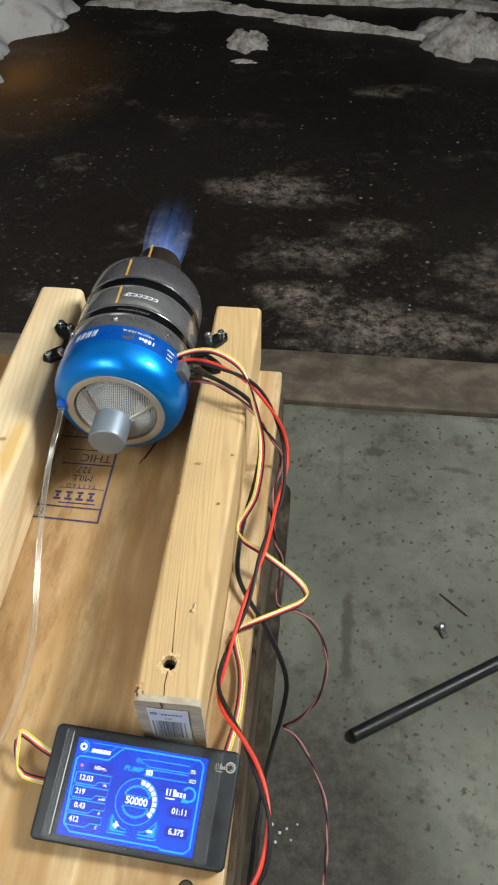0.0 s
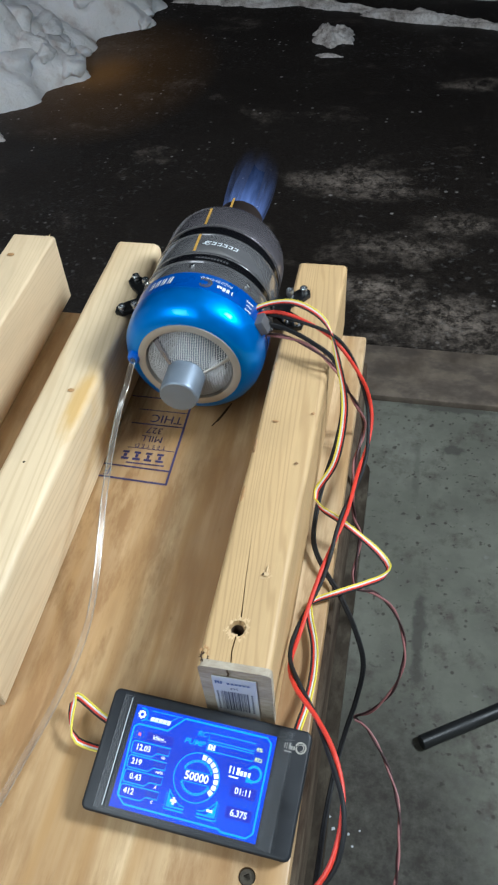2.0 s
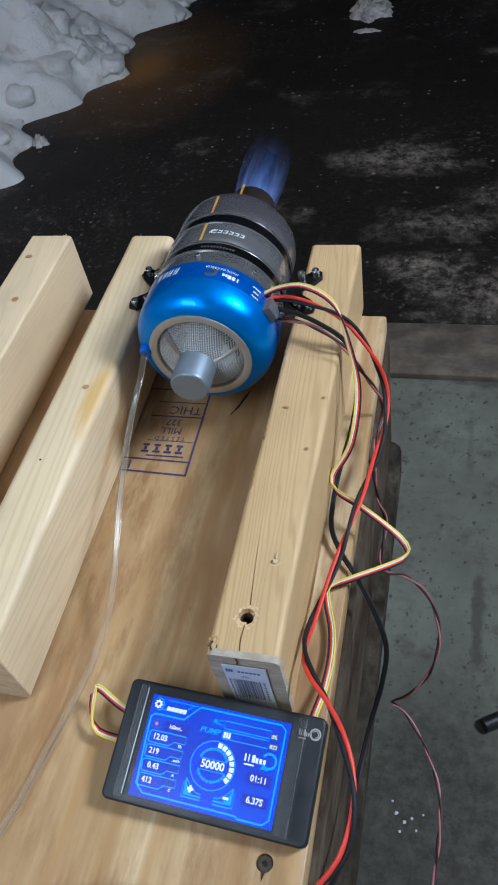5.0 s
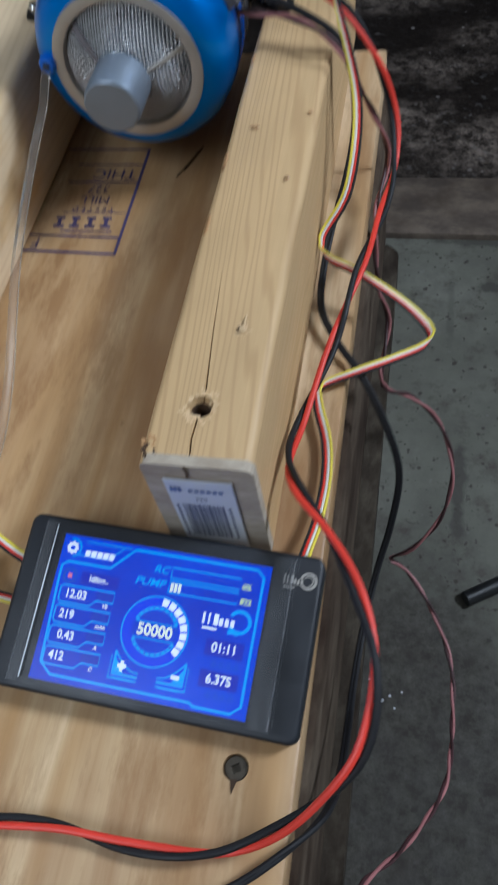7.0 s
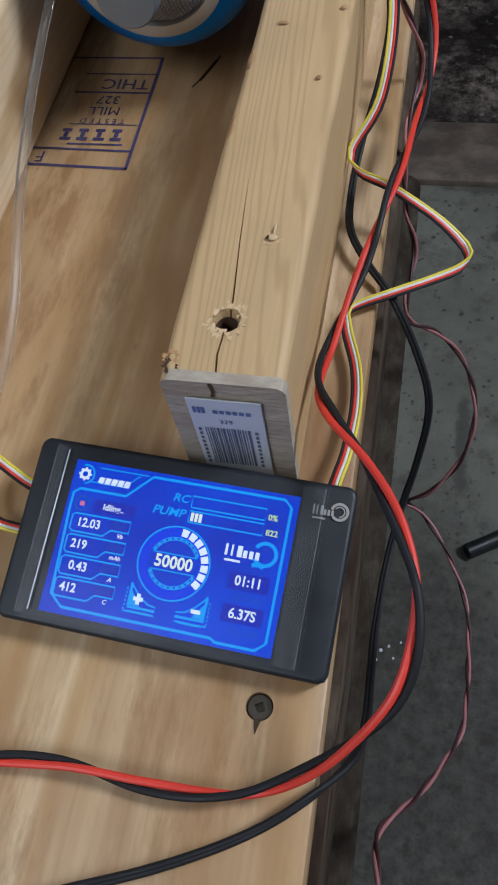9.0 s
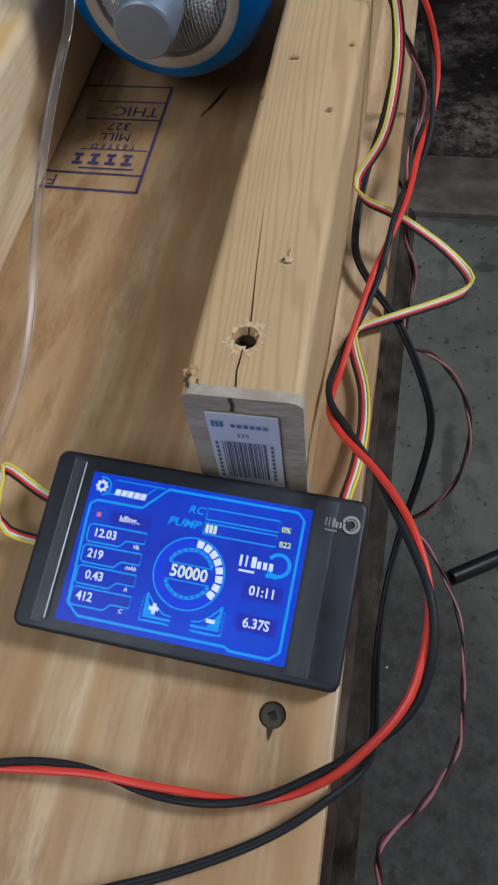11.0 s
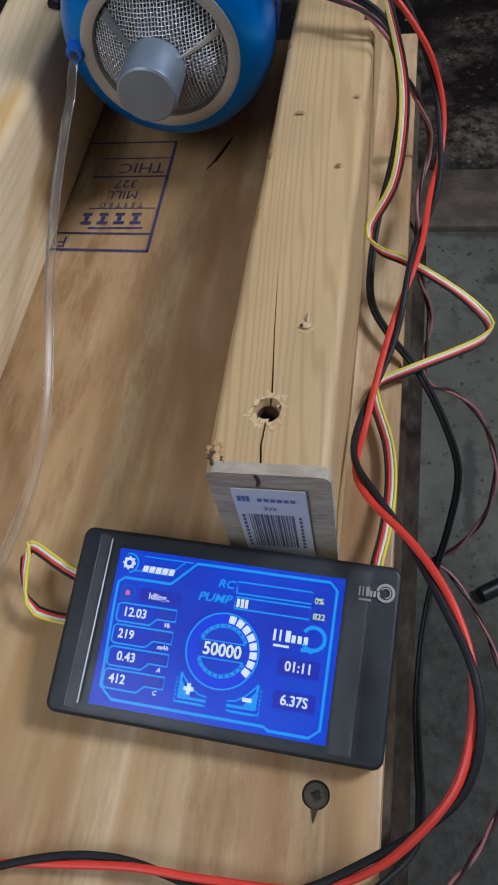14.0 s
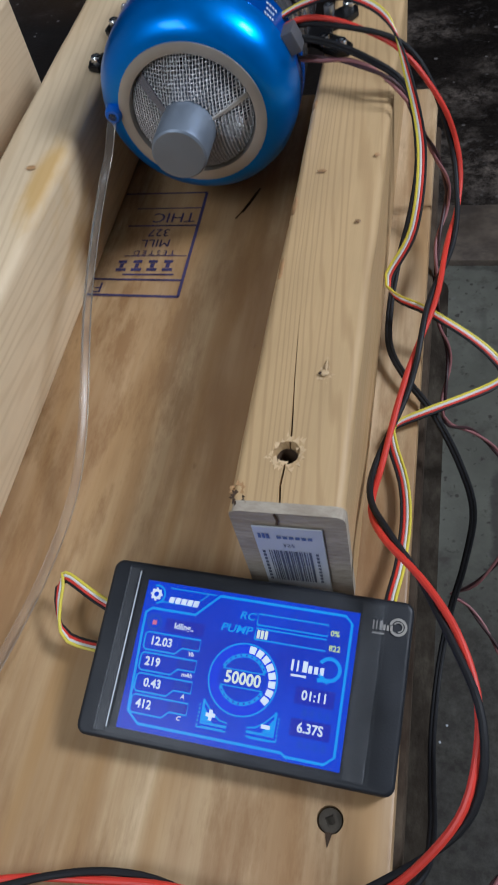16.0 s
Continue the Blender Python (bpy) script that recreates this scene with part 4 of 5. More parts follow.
for a, width, depth, mat in ((137, 0.0054, 0.0024, REAR), (17, 0.0030, 0.0018, RING), (262, 0.0024, 0.0018, ALU)):
    c, q = math.cos(radians(a)), math.sin(radians(a))
    bm = bmesh.new()
    rows = []
    for k in range(9):
        r = 0.0131 + 0.0166 * k / 8
        front = min(gauze_point(c * r - q * w, q * r + c * w).y for w in (-width / 2, 0, width / 2)) - 0.0009
        half = width / 2 * (0.55 + 0.45 * k / 8)
        rows.append([bm.verts.new((c * r - q * w, front + d, q * r + c * w)) for w, d in ((-half, 0.0005), (-half + 0.0004, 0), (half - 0.0004, 0), (half, 0.0005), (half, depth), (-half, depth))])
    for one, two in zip(rows, rows[1:]):
        for k in range(6):
            bm.faces.new((one[k], one[(k + 1) % 6], two[(k + 1) % 6], two[k]))
    bm.faces.new(rows[0])
    bm.faces.new(list(reversed(rows[-1])))
    bmesh.ops.recalc_face_normals(bm, faces=bm.faces)
    part("intake_strut", bm, mat, engine)
wheel = bmesh.new()
for k in range(12):
    a0 = 2 * math.pi * k / 12
    rows = []
    for j in range(7):
        r, a = 0.0128 + 0.0128 * j / 6, a0 + 0.5 * (j / 6) ** 1.5
        rows.append([wheel.verts.new((r * math.cos(a + d), 0.2290 - 0.0070 * j / 6 + e, r * math.sin(a + d))) for d, e in ((0.0, 0.0), (0.03, 0.0), (0.26, 0.0070), (0.23, 0.0070))])
    for one, two in zip(rows, rows[1:]):
        for q in range(4):
            wheel.faces.new((one[q], one[(q + 1) % 4], two[(q + 1) % 4], two[q]))
bmesh.ops.recalc_face_normals(wheel, faces=wheel.faces)
part("compressor_wheel", wheel, STEEL, engine, "bright bladed compressor wheel behind the gauze")["kind"] = "stuff"


def wrapped(bm, y, angle, r):
    """Bends flat print round the engine; its reading side faces outwards, upright from behind."""
    for v in bm.verts:
        a = radians(angle) + v.co.x / r
        v.co = Vector((-r * math.sin(a), y - v.co.y, r * math.cos(a)))
    return bm


def printed(name, bm, y, angle, r, mat=WHITE_PRINT):
    bmesh.ops.subdivide_edges(bm, edges=[e for e in bm.edges if e.calc_length() > 0.002], cuts=2)
    return part(name, wrapped(bm, y, angle, r), mat, engine, smooth=False)


printed("printed_origin", lettering("MADE IN CHINA", 0.0031), 0.2430, -19, 0.04945)
bm = bmesh.new()
for x in (-0.0100, -0.0050, 0.0000, 0.0050):
    plate(x, x + 0.0012, -0.0034, 0.0034, 0, bm, 0.0014)
    plate(x + 0.0022, x + 0.0030, -0.0034, 0.0034, 0, bm, 0.0014)
    plate(x + 0.0004, x + 0.0034, -0.0005, 0.0002, 0.00002, bm, 0.0002)
printed("printed_model_mark", bm, 0.2398, 27, 0.04945)
bm = bmesh.new()
for x, w, h in ((-0.0075, 0.0010, 0.0036), (-0.0050, 0.0022, 0.0036), (-0.0022, 0.0022, 0.0036), (0.0004, 0.0016, 0.0024), (0.0024, 0.0016, 0.0024)):
    plate(x, x + w, -0.0018, -0.0018 + h, 0, bm)
printed("printed_maker_mark", bm, 0.2375, -25, 0.04945)
printed("printed_swirl", ribbon_line(arc(0, 0, 0.0040, 30, 330), 0.0014, 0, ribbon_line(arc(0, 0, 0.0024, 60, 300), 0.0007, 0)), 0.2385, -11, 0.04945, CASE)
for y, w in ((0.2330, 0.006), (0.2370, 0.005), (0.2410, 0.007)):
    bm = bmesh.new()
    for k in range(4):
        plate(-w / 2 + k * w / 4, -w / 2 + (k + 0.7) * w / 4, -0.0007, 0.0007, 0, bm)
    printed("printed_small_line", bm, y, -50, 0.04945)
bm = bmesh.new()
for k in range(5):
    plate(-0.0120 + 0.0040 * k, -0.0110 + 0.0040 * k, -0.0017, 0.0017, 0, bm, 0.0007)
    plate(-0.0108 + 0.0040 * k, -0.0090 + 0.0040 * k, -0.0017, -0.0009, 0, bm, 0.0002)
    plate(-0.0103 + 0.0040 * k, -0.0085 + 0.0040 * k, 0.0009, 0.0017, 0, bm, 0.0002)
ribbon_line(arc(0.0105, 0.0, 0.0019, -120, 160, 20), 0.0008, 0, bm)
ribbon_line([(0.0080, -0.0018), (0.0105, -0.0004), (0.0140, 0.0012)], 0.0009, 0, bm)
printed("printed_case_mark", bm, 0.2840, -13, 0.04755)
bm = bmesh.new()
for k in range(11):
    plate(-0.014 + 0.0022 * k, -0.0126 + 0.0022 * k, -0.0009, 0.0009, 0, bm, 0.0004)
printed("printed_web_line", bm, 0.2672, -6, 0.04715, CASE)
for y0, y1, r in ((0.2745, 0.2945, 0.0473), (0.3085, 0.3290, 0.0464), (0.3500, 0.3840, 0.0206)):
    bm = bmesh.new()
    plate(-0.0010, 0.0010, -(y1 - y0) / 2, (y1 - y0) / 2, 0, bm)
    printed("gold_seam", bm, (y0 + y1) / 2, 9, r + 0.0002 + (0.0010 if r < 0.03 else 0), GOLD)
for a in (-44, 4, 52, 100, -92):
    bm = lathe([(0.0, 0.0016), (0.0014, 0.0016), (0.0018, 0.0011), (0.0018, 0.0003)], 14)
    bm.transform(Matrix.Rotation(radians(-a), 4, "Y") @ Matrix.Translation((0, 0.2550, 0.0482)) @ Matrix.Rotation(radians(90), 4, "X"))
    part("case_screw", bm, STEEL, engine)


def clamp_half(sign):
    """Black mounting lug with its bolts, on one stud."""
    bm = bmesh.new()
    outline = [(0.040, 0.292), (0.052, 0.292), (0.058, 0.299), (0.064, 0.305), (0.070, 0.303), (0.071, 0.297), (0.066, 0.290), (0.059, 0.284), (0.059, 0.277), (0.066, 0.272), (0.071, 0.266), (0.070, 0.260), (0.064, 0.258), (0.057, 0.263), (0.050, 0.270), (0.040, 0.270)]
    low = [bm.verts.new((sign * x, y, -0.0048)) for x, y in outline]
    top = [bm.verts.new((sign * x, y, -0.0012)) for x, y in outline]
    bm.faces.new(low)
    bm.faces.new(list(reversed(top)))
    for k in range(len(outline)):
        bm.faces.new((low[k], low[(k + 1) % len(outline)], top[(k + 1) % len(outline)], top[k]))
    bmesh.ops.recalc_face_normals(bm, faces=bm.faces)
    bmesh.ops.bevel(bm, geom=[e for e in bm.edges if abs(e.verts[0].co.z - e.verts[1].co.z) < 1e-5], offset=0.0006, segments=2, affect="EDGES")
    lug = part("mounting_lug", bm, BLACKMETAL, engine, "black metal mounting lug")
    for x, y, h in ((0.0655, 0.3005, 0.0035), (0.0655, 0.2635, 0.0035), (0.0560, 0.2950, 0.0050), (0.0565, 0.2665, 0.0045)):
        bolt = lathe([(0.0, 0.0001), (0.0, 0.0029), (h * 0.8, 0.0029), (h, 0.0024), (h, 0.0014), (h - 0.0016, 0.0012), (h - 0.0016, 0.0001)], 16)
        bolt.transform(Matrix.Translation((sign * x, y, -0.0012)) @ Matrix.Rotation(radians(90), 4, "X"))
        part("bolt", bolt, STEEL, lug, "zinc socket bolt")


clamp_half(-1)
clamp_half(1)
block = box(0.0450, 0.0545, 0.2290, 0.2400, -0.0055, 0.0055, 0.0009)
conn = part("cable_connector", moved(block, Matrix.Rotation(radians(-23), 4, "Y")), CONNECTOR, engine, "grey plastic cable connector")
fit_bm = lathe([(-0.0050, 0.0020), (-0.0050, 0.0032), (-0.0035, 0.0042), (-0.001, 0.0045), (0.001, 0.0044), (0.004, 0.0036), (0.010, 0.0034), (0.016, 0.0034)], 24)
fit_bm.transform(Matrix.Translation((-0.0392, 0.2105, 0.003)))
part("hose_fitting", fit_bm, FITTING, engine, "bright blue push-in hose fitting")

plume = None
for k in range(5):
    s = 1.0 - 0.17 * k
    bm = lathe([(0.010 * j, s * (0.0165 + 0.0050 * math.sin(0.24 * j) - 0.00004 * j * j)) for j in range(12)], 48)
    for v in bm.verts:
        f = v.co.y / 0.110
        v.co.x += 0.004 * f * math.sin(k * 2.3)
        v.co.z += 0.003 * f * math.cos(k * 1.9)
        v.co.y *= 1.0 - 0.10 * (k % 3)
    sheath = part("exhaust_flame" if plume is None else "flame_layer", bm, FLAME, plume or engine, "" if plume else "pale blue exhaust flame")
    if plume is None:
        plume = sheath
        plume.location = (0, 0.386, 0)

# ---- hose and cables ----
def cable(name, label, strands, category="cable", group="cables of the engine"):
    """strands: (part name, line, radius, material)."""
    ob = empty(name, Matrix.Translation(strands[0][1][-1]), label, category, group)
    for pname, line, r, mat in strands:
        p = part(pname, sweep([q - ob.location for q in line], r), mat, ob)
    return ob


def twisted(points, offset, pitch, phase=0.0):
    line = spline(points)
    run, a, b = 0.0, [], []
    for k, q in enumerate(line):
        if k:
            run += (q - line[k - 1]).length
        d = (line[min(k + 1, len(line) - 1)] - line[max(k - 1, 0)]).normalized()
        side = d.cross(Vector((0, 0, 1))).normalized()
        up = side.cross(d)
        w = 2 * math.pi * run / pitch + phase
        s = offset * (math.cos(w) * side + math.sin(w) * up)
        a.append(q + s)
        b.append(q - s)
    return a, b


def flat_lines(points, sides, gap, count):
    """Parallel strands; sides gives the way across the flat at each point."""
    line, across = spline(points), spline(sides, 1e9)
    dense = []
    p = [Vector(q) for q in points]
    for k in range(len(p) - 1):
        n = max(2, int((p[k + 1] - p[k]).length / 0.004))
        for j in range(n):
            dense.append(Vector(sides[k]).lerp(Vector(sides[k + 1]), j / n).normalized())
    dense.append(Vector(sides[-1]).normalized())
    return [[q + s * gap * (i - (count - 1) / 2) for q, s in zip(line, dense)] for i in range(count)]


hose = spline([(AX - 0.0392, 0.2068, AZ + 0.003), (-0.0958, 0.202, 1.068), (-0.0985, 0.196, 1.058), (-0.1005, 0.185, 1.051), (-0.0985, 0.155, 1.044), (-0.0930, 0.117, 1.038), (-0.0875, 0.085, 1.030), (-0.0835, 0.056, 1.020), (-0.0830, 0.028, 1.011), (-0.0875, -0.005, 1.0050), (-0.0945, -0.040, 1.0030), (-0.1045, -0.085, 1.0025), (-0.130, -0.160, 1.0025), (-0.19, -0.28, 1.0025)])
cable("fuel_hose", "thin clear plastic fuel hose from the engine", [("hose", hose, 0.0021, TUBE)], "hose")

power = [(-0.018, 0.240, 1.089), (-0.002, 0.243, 1.092), (0.020, 0.240, 1.089), (0.042, 0.233, 1.082), (0.058, 0.226, 1.062), (0.068, 0.219, 1.036), (0.0700, 0.200, 1.022), (0.0675, 0.175, 1.020), (0.0630, 0.145, 1.024), (0.0580, 0.116, 1.026), (0.0520, 0.085, 1.022), (0.0440, 0.052, 1.018), (0.0425, 0.028, 1.026), (0.0490, 0.010, 1.036), (0.0620, -0.008, 1.040), (0.0740, -0.030, 1.043), (0.0805, -0.052, 1.044), (0.0780, -0.074, 1.036), (0.0640, -0.089, 1.022), (0.0450, -0.1000, 1.008), (0.0290, -0.1045, 1.0055), (0.0070, -0.1055, 1.0055), (-0.0200, -0.1035, 1.0055), (-0.0500, -0.1075, 1.0055), (-0.0900, -0.118, 1.0055), (-0.16, -0.13, 1.0055)]
a, b = twisted(power, 0.0013, 0.088, 0.6)
cable("power_cable", "twisted red and black silicone power wires", [("red_strand", a, 0.00128, WIRE_RED), ("black_strand", b, 0.00128, WIRE_BLACK)])

data = [(-0.020, 0.242, 1.092), (-0.004, 0.246, 1.098), (0.015, 0.243, 1.102), (0.035, 0.233, 1.096), (0.0450, 0.218, 1.078), (0.0525, 0.200, 1.052), (0.0505, 0.172, 1.030), (0.0405, 0.152, 1.019), (0.0440, 0.1415, 1.0170), (0.0580, 0.1320, 1.018), (0.0760, 0.1215, 1.014), (0.0870, 0.1155, 1.008), (0.0922, 0.1095, 1.005), (0.0895, 0.1030, 1.004), (0.0780, 0.0955, 1.004), (0.0620, 0.0860, 1.005), (0.0480, 0.0770, 1.0055), (0.0475, 0.0680, 1.0050), (0.0530, 0.0500, 1.005), (0.0550, 0.0320, 1.006), (0.0540, 0.0120, 1.008), (0.0520, -0.0020, 1.012), (0.0505, -0.0150, 1.016)]
W, N, E = (-1, 0, 0.2), (0, 1, 0.3), (1, 0, 0.2)
sides = [N, N, (0.2, 1, 0.4), (0, 0.7, 0.7), (-1, 0.4, 0.3), W, W, (-1, 0.3, 0.4), (-0.3, 1, 0.4), N, N, (0.5, 0.9, 0.4), (0.8, 0.3, 0.8), (0.1, 0.9, 0.5), (0, 1, 0.2), (0, 1, 0.2), (0.3, 1, 0.3), (1, 0.6, 0.2), E, E, E, E, E]
lines = flat_lines(data, [Vector(s) for s in sides], 0.00115, 4)
names = (("black_strand", WIRE_BLACK), ("red_strand", WIRE_RED), ("white_strand", WIRE_WHITE), ("yellow_strand", WIRE_YELLOW))
cable("data_cable", "flat yellow, white, red and black signal wires", [(n, l, 0.00062, m) for (n, m), l in zip(names, lines)])

pig = [(-0.046, -0.0200, 1.012), (-0.058, -0.0155, 1.014), (-0.0705, -0.0090, 1.0145), (-0.0738, -0.0085, 1.014), (-0.0748, -0.0120, 1.013), (-0.0732, -0.0225, 1.010), (-0.0670, -0.0300, 1.008), (-0.0480, -0.0325, 1.007)]
sides = [N, N, N, (-0.6, 0.8, 0.4), (1, 0.1, 0.4), (0.5, -0.6, 0.3), (0, -1, 0.3), (0, -1, 0.3)]
lines = flat_lines(pig, [Vector(s) for s in sides], 0.00115, 4)
cable("looped_pigtail", "short looped yellow, white, red and black wires", [(n, l, 0.00062, m) for (n, m), l in zip(names, lines)])

supply = [(-0.016, 0.236, 1.086), (0.000, 0.238, 1.086), (0.024, 0.233, 1.079), (0.044, 0.224, 1.068), (0.0505, 0.208, 1.046), (0.0490, 0.188, 1.030), (0.0435, 0.165, 1.014), (0.0415, 0.142, 1.008), (0.0430, 0.120, 1.006), (0.0520, 0.102, 1.005), (0.0640, 0.087, 1.001), (0.0760, 0.073, 0.984), (0.0830, 0.061, 0.965), (0.0810, 0.047, 0.942), (0.0760, 0.030, 0.925), (0.0720, 0.005, 0.918), (0.0700, -0.025, 0.924), (0.0700, -0.050, 0.944), (0.0700, -0.072, 0.974), (0.0670, -0.088, 1.000), (0.0560, -0.1010, 1.0075), (0.0400, -0.1130, 1.0045), (0.0150, -0.1260, 1.004), (-0.0200, -0.1400, 1.004), (-0.08, -0.165, 1.004)]
up = [(0.2, 0.3, 1)] * 3 + [(1, 0.2, 0.3)] * (len(supply) - 8) + [(0.4, 1, 0.2)] * 5
lines = flat_lines(supply, [Vector(s) for s in up], 0.0014, 2)
cable("supply_cable", "pair of black silicone supply wires hanging over the edge", [("black_strand", l, 0.00102, WIRE_BLACK) for l in lines])

sense = [(-0.014, 0.237, 1.078), (0.004, 0.240, 1.075), (0.022, 0.232, 1.076), (0.040, 0.222, 1.070), (0.052, 0.223, 1.046), (0.0640, 0.226, 1.016), (0.0650, 0.224, 1.000), (0.0615, 0.207, 0.991), (0.0620, 0.191, 0.976), (0.0650, 0.182, 0.955), (0.0710, 0.176, 0.935), (0.0690, 0.152, 0.920), (0.0730, 0.149, 0.908), (0.0880, 0.157, 0.890), (0.1050, 0.153, 0.870), (0.1150, 0.134, 0.850), (0.1110, 0.112, 0.830), (0.0950, 0.096, 0.812), (0.0815, 0.0925, 0.801), (0.0920, 0.087, 0.797), (0.1100, 0.064, 0.790), (0.1220, 0.034, 0.787), (0.1240, 0.002, 0.790), (0.1190, -0.042, 0.815), (0.0980, -0.078, 0.850), (0.0800, -0.099, 0.880), (0.0810, -0.120, 0.900), (0.0860, -0.17, 0.91)]
a, b = twisted(sense, 0.0008, 0.045)
cable("sensor_cable", "thin brown and pink twisted sensor wires", [("brown_strand", a, 0.00092, WIRE_BROWN), ("pink_strand", b, 0.00092, WIRE_PINK)])


# ---- control display ----
unit = empty("control_display", pose(0.0045, -0.0344, 1.0078, 13.0, 1.5, -3.0), "charcoal plastic control unit with lit blue screen", "display")
bm = box(-0.0562, 0.0542, -0.0312, 0.0312, 0.0, 0.0095)
bmesh.ops.bevel(bm, geom=[e for e in bm.edges if abs(e.verts[0].co.z - e.verts[1].co.z) > 0.005], offset=0.0036, segments=5, affect="EDGES", profile=0.5)
bmesh.ops.bevel(bm, geom=[e for e in bm.edges if min(e.verts[0].co.z, e.verts[1].co.z) > 0.009], offset=0.0016, segments=3, affect="EDGES", profile=0.5)
part("case", bm, PLASTIC, unit)
bm = box(-0.0554, 0.0534, -0.0304, 0.0304, -0.0006, 0.0010, 0.0004)
part("back_plate", bm, PLASTIC, unit)
TOP = 0.0097
glass = part("screen", box(-0.0415, 0.0363, -0.0266, 0.0250, 0.0090, TOP, 0.0), SCREEN, unit, "blue backlit screen", False)


def lit(name, bm, mat, label=""):
    if name != "frame_line":
        bm.transform(Matrix.Translation((-0.0006, -0.0013, 0)))
    return part(name, bm, mat, glass, label, False)


def word(text, size, u, v, mat=LIT_WHITE, squeeze=1.0, lean=0.0):
    bm = lettering(text, size, bold=0.02)
    for q in bm.verts:
        q.co.x = q.co.x * squeeze + q.co.y * lean
    lit("readout", moved(bm, Matrix.Translation((u, v, TOP + 0.00028))), mat)


Z1 = TOP + 0.00012
bm = bmesh.new()
ribbon_line([(-0.0398, 0.0080), (-0.0398, 0.0135), (-0.0378, 0.0152), (-0.0215, 0.0152), (-0.0135, 0.0232), (0.0315, 0.0232), (0.0340, 0.0208), (0.0340, -0.0225), (0.0308, -0.0252), (0.0180, -0.0252), (0.0165, -0.0242), (-0.0340, -0.0242), (-0.0385, -0.0205), (-0.0398, 0.0080)], 0.0009, Z1, bm)
ribbon_line([(-0.0325, 0.0232), (-0.0150, 0.0232)], 0.0004, Z1, bm)
ribbon_line([(-0.0355, 0.0180), (-0.0230, 0.0180), (-0.0180, 0.0228)], 0.0004, Z1, bm)
lit("frame_line", bm, LIT_CYAN)
bm = bmesh.new()
for k in range(4):
    v = 0.0051 - 0.0072 * k
    ribbon_line([(-0.0375, v - 0.0022), (-0.0375, v + 0.0022), (-0.0365, v + 0.0030), (-0.0170, v + 0.0030), (-0.0170, v - 0.0008), (-0.0232, v - 0.0008), (-0.0256, v - 0.0031), (-0.0366, v - 0.0031), (-0.0375, v - 0.0022)], 0.00055, Z1, bm)
for v in (0.0186, 0.0136):
    ribbon_line([(0.0018, v - 0.0019), (0.0018, v + 0.0019), (0.0268, v + 0.0019), (0.0268, v - 0.0019), (0.0018, v - 0.0019)], 0.0005, Z1, bm)
lit("field_line", bm, LIT_CYAN)
DU, DV = 0.0002, -0.0023
lit("dial_disc", ribbon_line(arc(DU, DV, 0.0103, 0, 360, 60), 0.0034, Z1 - 0.00006), LIT_DISC)
bm = bmesh.new()
ribbon_line(arc(DU, DV, 0.0120, 0, 360, 60), 0.0005, Z1, bm)
ribbon_line(arc(DU, DV, 0.0080, 24, 156), 0.0012, Z1, bm)
ribbon_line(arc(DU, DV, 0.0080, 204, 336), 0.0012, Z1, bm)
plate(DU - 0.0075, DU + 0.0075, DV - 0.0030, DV - 0.0026, Z1, bm)
plate(DU - 0.0075, DU + 0.0075, DV + 0.0026, DV + 0.0030, Z1, bm)
plate(-0.0115, -0.0035, -0.0200, -0.0195, Z1, bm)
plate(0.0055, 0.0130, -0.0205, -0.0200, Z1, bm)
lit("dial_ring", bm, LIT_CYAN)
for k in range(8):
    a0 = 86 - k * 16
    bm = bmesh.new()
    ribbon_line(arc(DU, DV, 0.0103, a0, a0 - 12.5, 5), 0.0024, Z1 + 0.0001, bm)
    lit("dial_segment", bm, LIT_WHITE)
for k in range(9):
    for s in (1, -1):
        a0 = s * (34 + 14 * k)
        bm = bmesh.new()
        ribbon_line(arc(DU + 0.0080 * math.cos(radians(a0)), DV + 0.0080 * math.sin(radians(a0)), 0.0002, 0, 360, 6), 0.0004, Z1 + 0.0001, bm)
        lit("dial_dot", bm, LIT_DEEP)
for u, s in ((-0.0086, 1), (0.0106, -1)):
    bm = bmesh.new()
    ribbon_line([(u - s * 0.0030, -0.0108), (u - s * 0.0030, -0.0185), (u + s * 0.0062, -0.0185)], 0.0009, Z1, bm)
    ribbon_line([(u - s * 0.0030, -0.0112), (u + s * 0.0002, -0.0146), (u + s * 0.0034, -0.0168), (u + s * 0.0062, -0.0172)], 0.0005, Z1, bm)
    bm.faces.new([bm.verts.new((u - s * 0.0030, -0.0126, Z1)), bm.verts.new((u - s * 0.0030, -0.0180, Z1)), bm.verts.new((u + s * 0.0010, -0.0180, Z1))])
    ribbon_line([(u - s * 0.0044, -0.0200), (u + s * 0.0062, -0.0200)], 0.0005, Z1, bm)
    for q in range(6):
        plate(u - s * 0.0042 - 0.0003, u - s * 0.0042 + 0.0003, -0.0196 + 0.0013 * q, -0.0190 + 0.0013 * q, Z1, bm)
    lit("corner_button", bm, LIT_CYAN)
lit("plus_sign", plate(-0.0102, -0.0070, -0.0162, -0.0150, Z1 + 0.0001, plate(-0.0092, -0.0080, -0.0173, -0.0139, Z1 + 0.0001)), LIT_WHITE)
lit("minus_sign", plate(0.0092, 0.0122, -0.0166, -0.0154, Z1 + 0.0001), LIT_WHITE)
for k in range(3):
    lit("pump_bar", plate(0.0024 + 0.0014 * k, 0.0034 + 0.0014 * k, 0.0122, 0.0150, Z1), LIT_CREAM)
for v in (-0.0039, -0.0142):
    lit("time_box", plate(0.0188, 0.0322, v - 0.0028, v + 0.0028, Z1), LIT_DEEP)
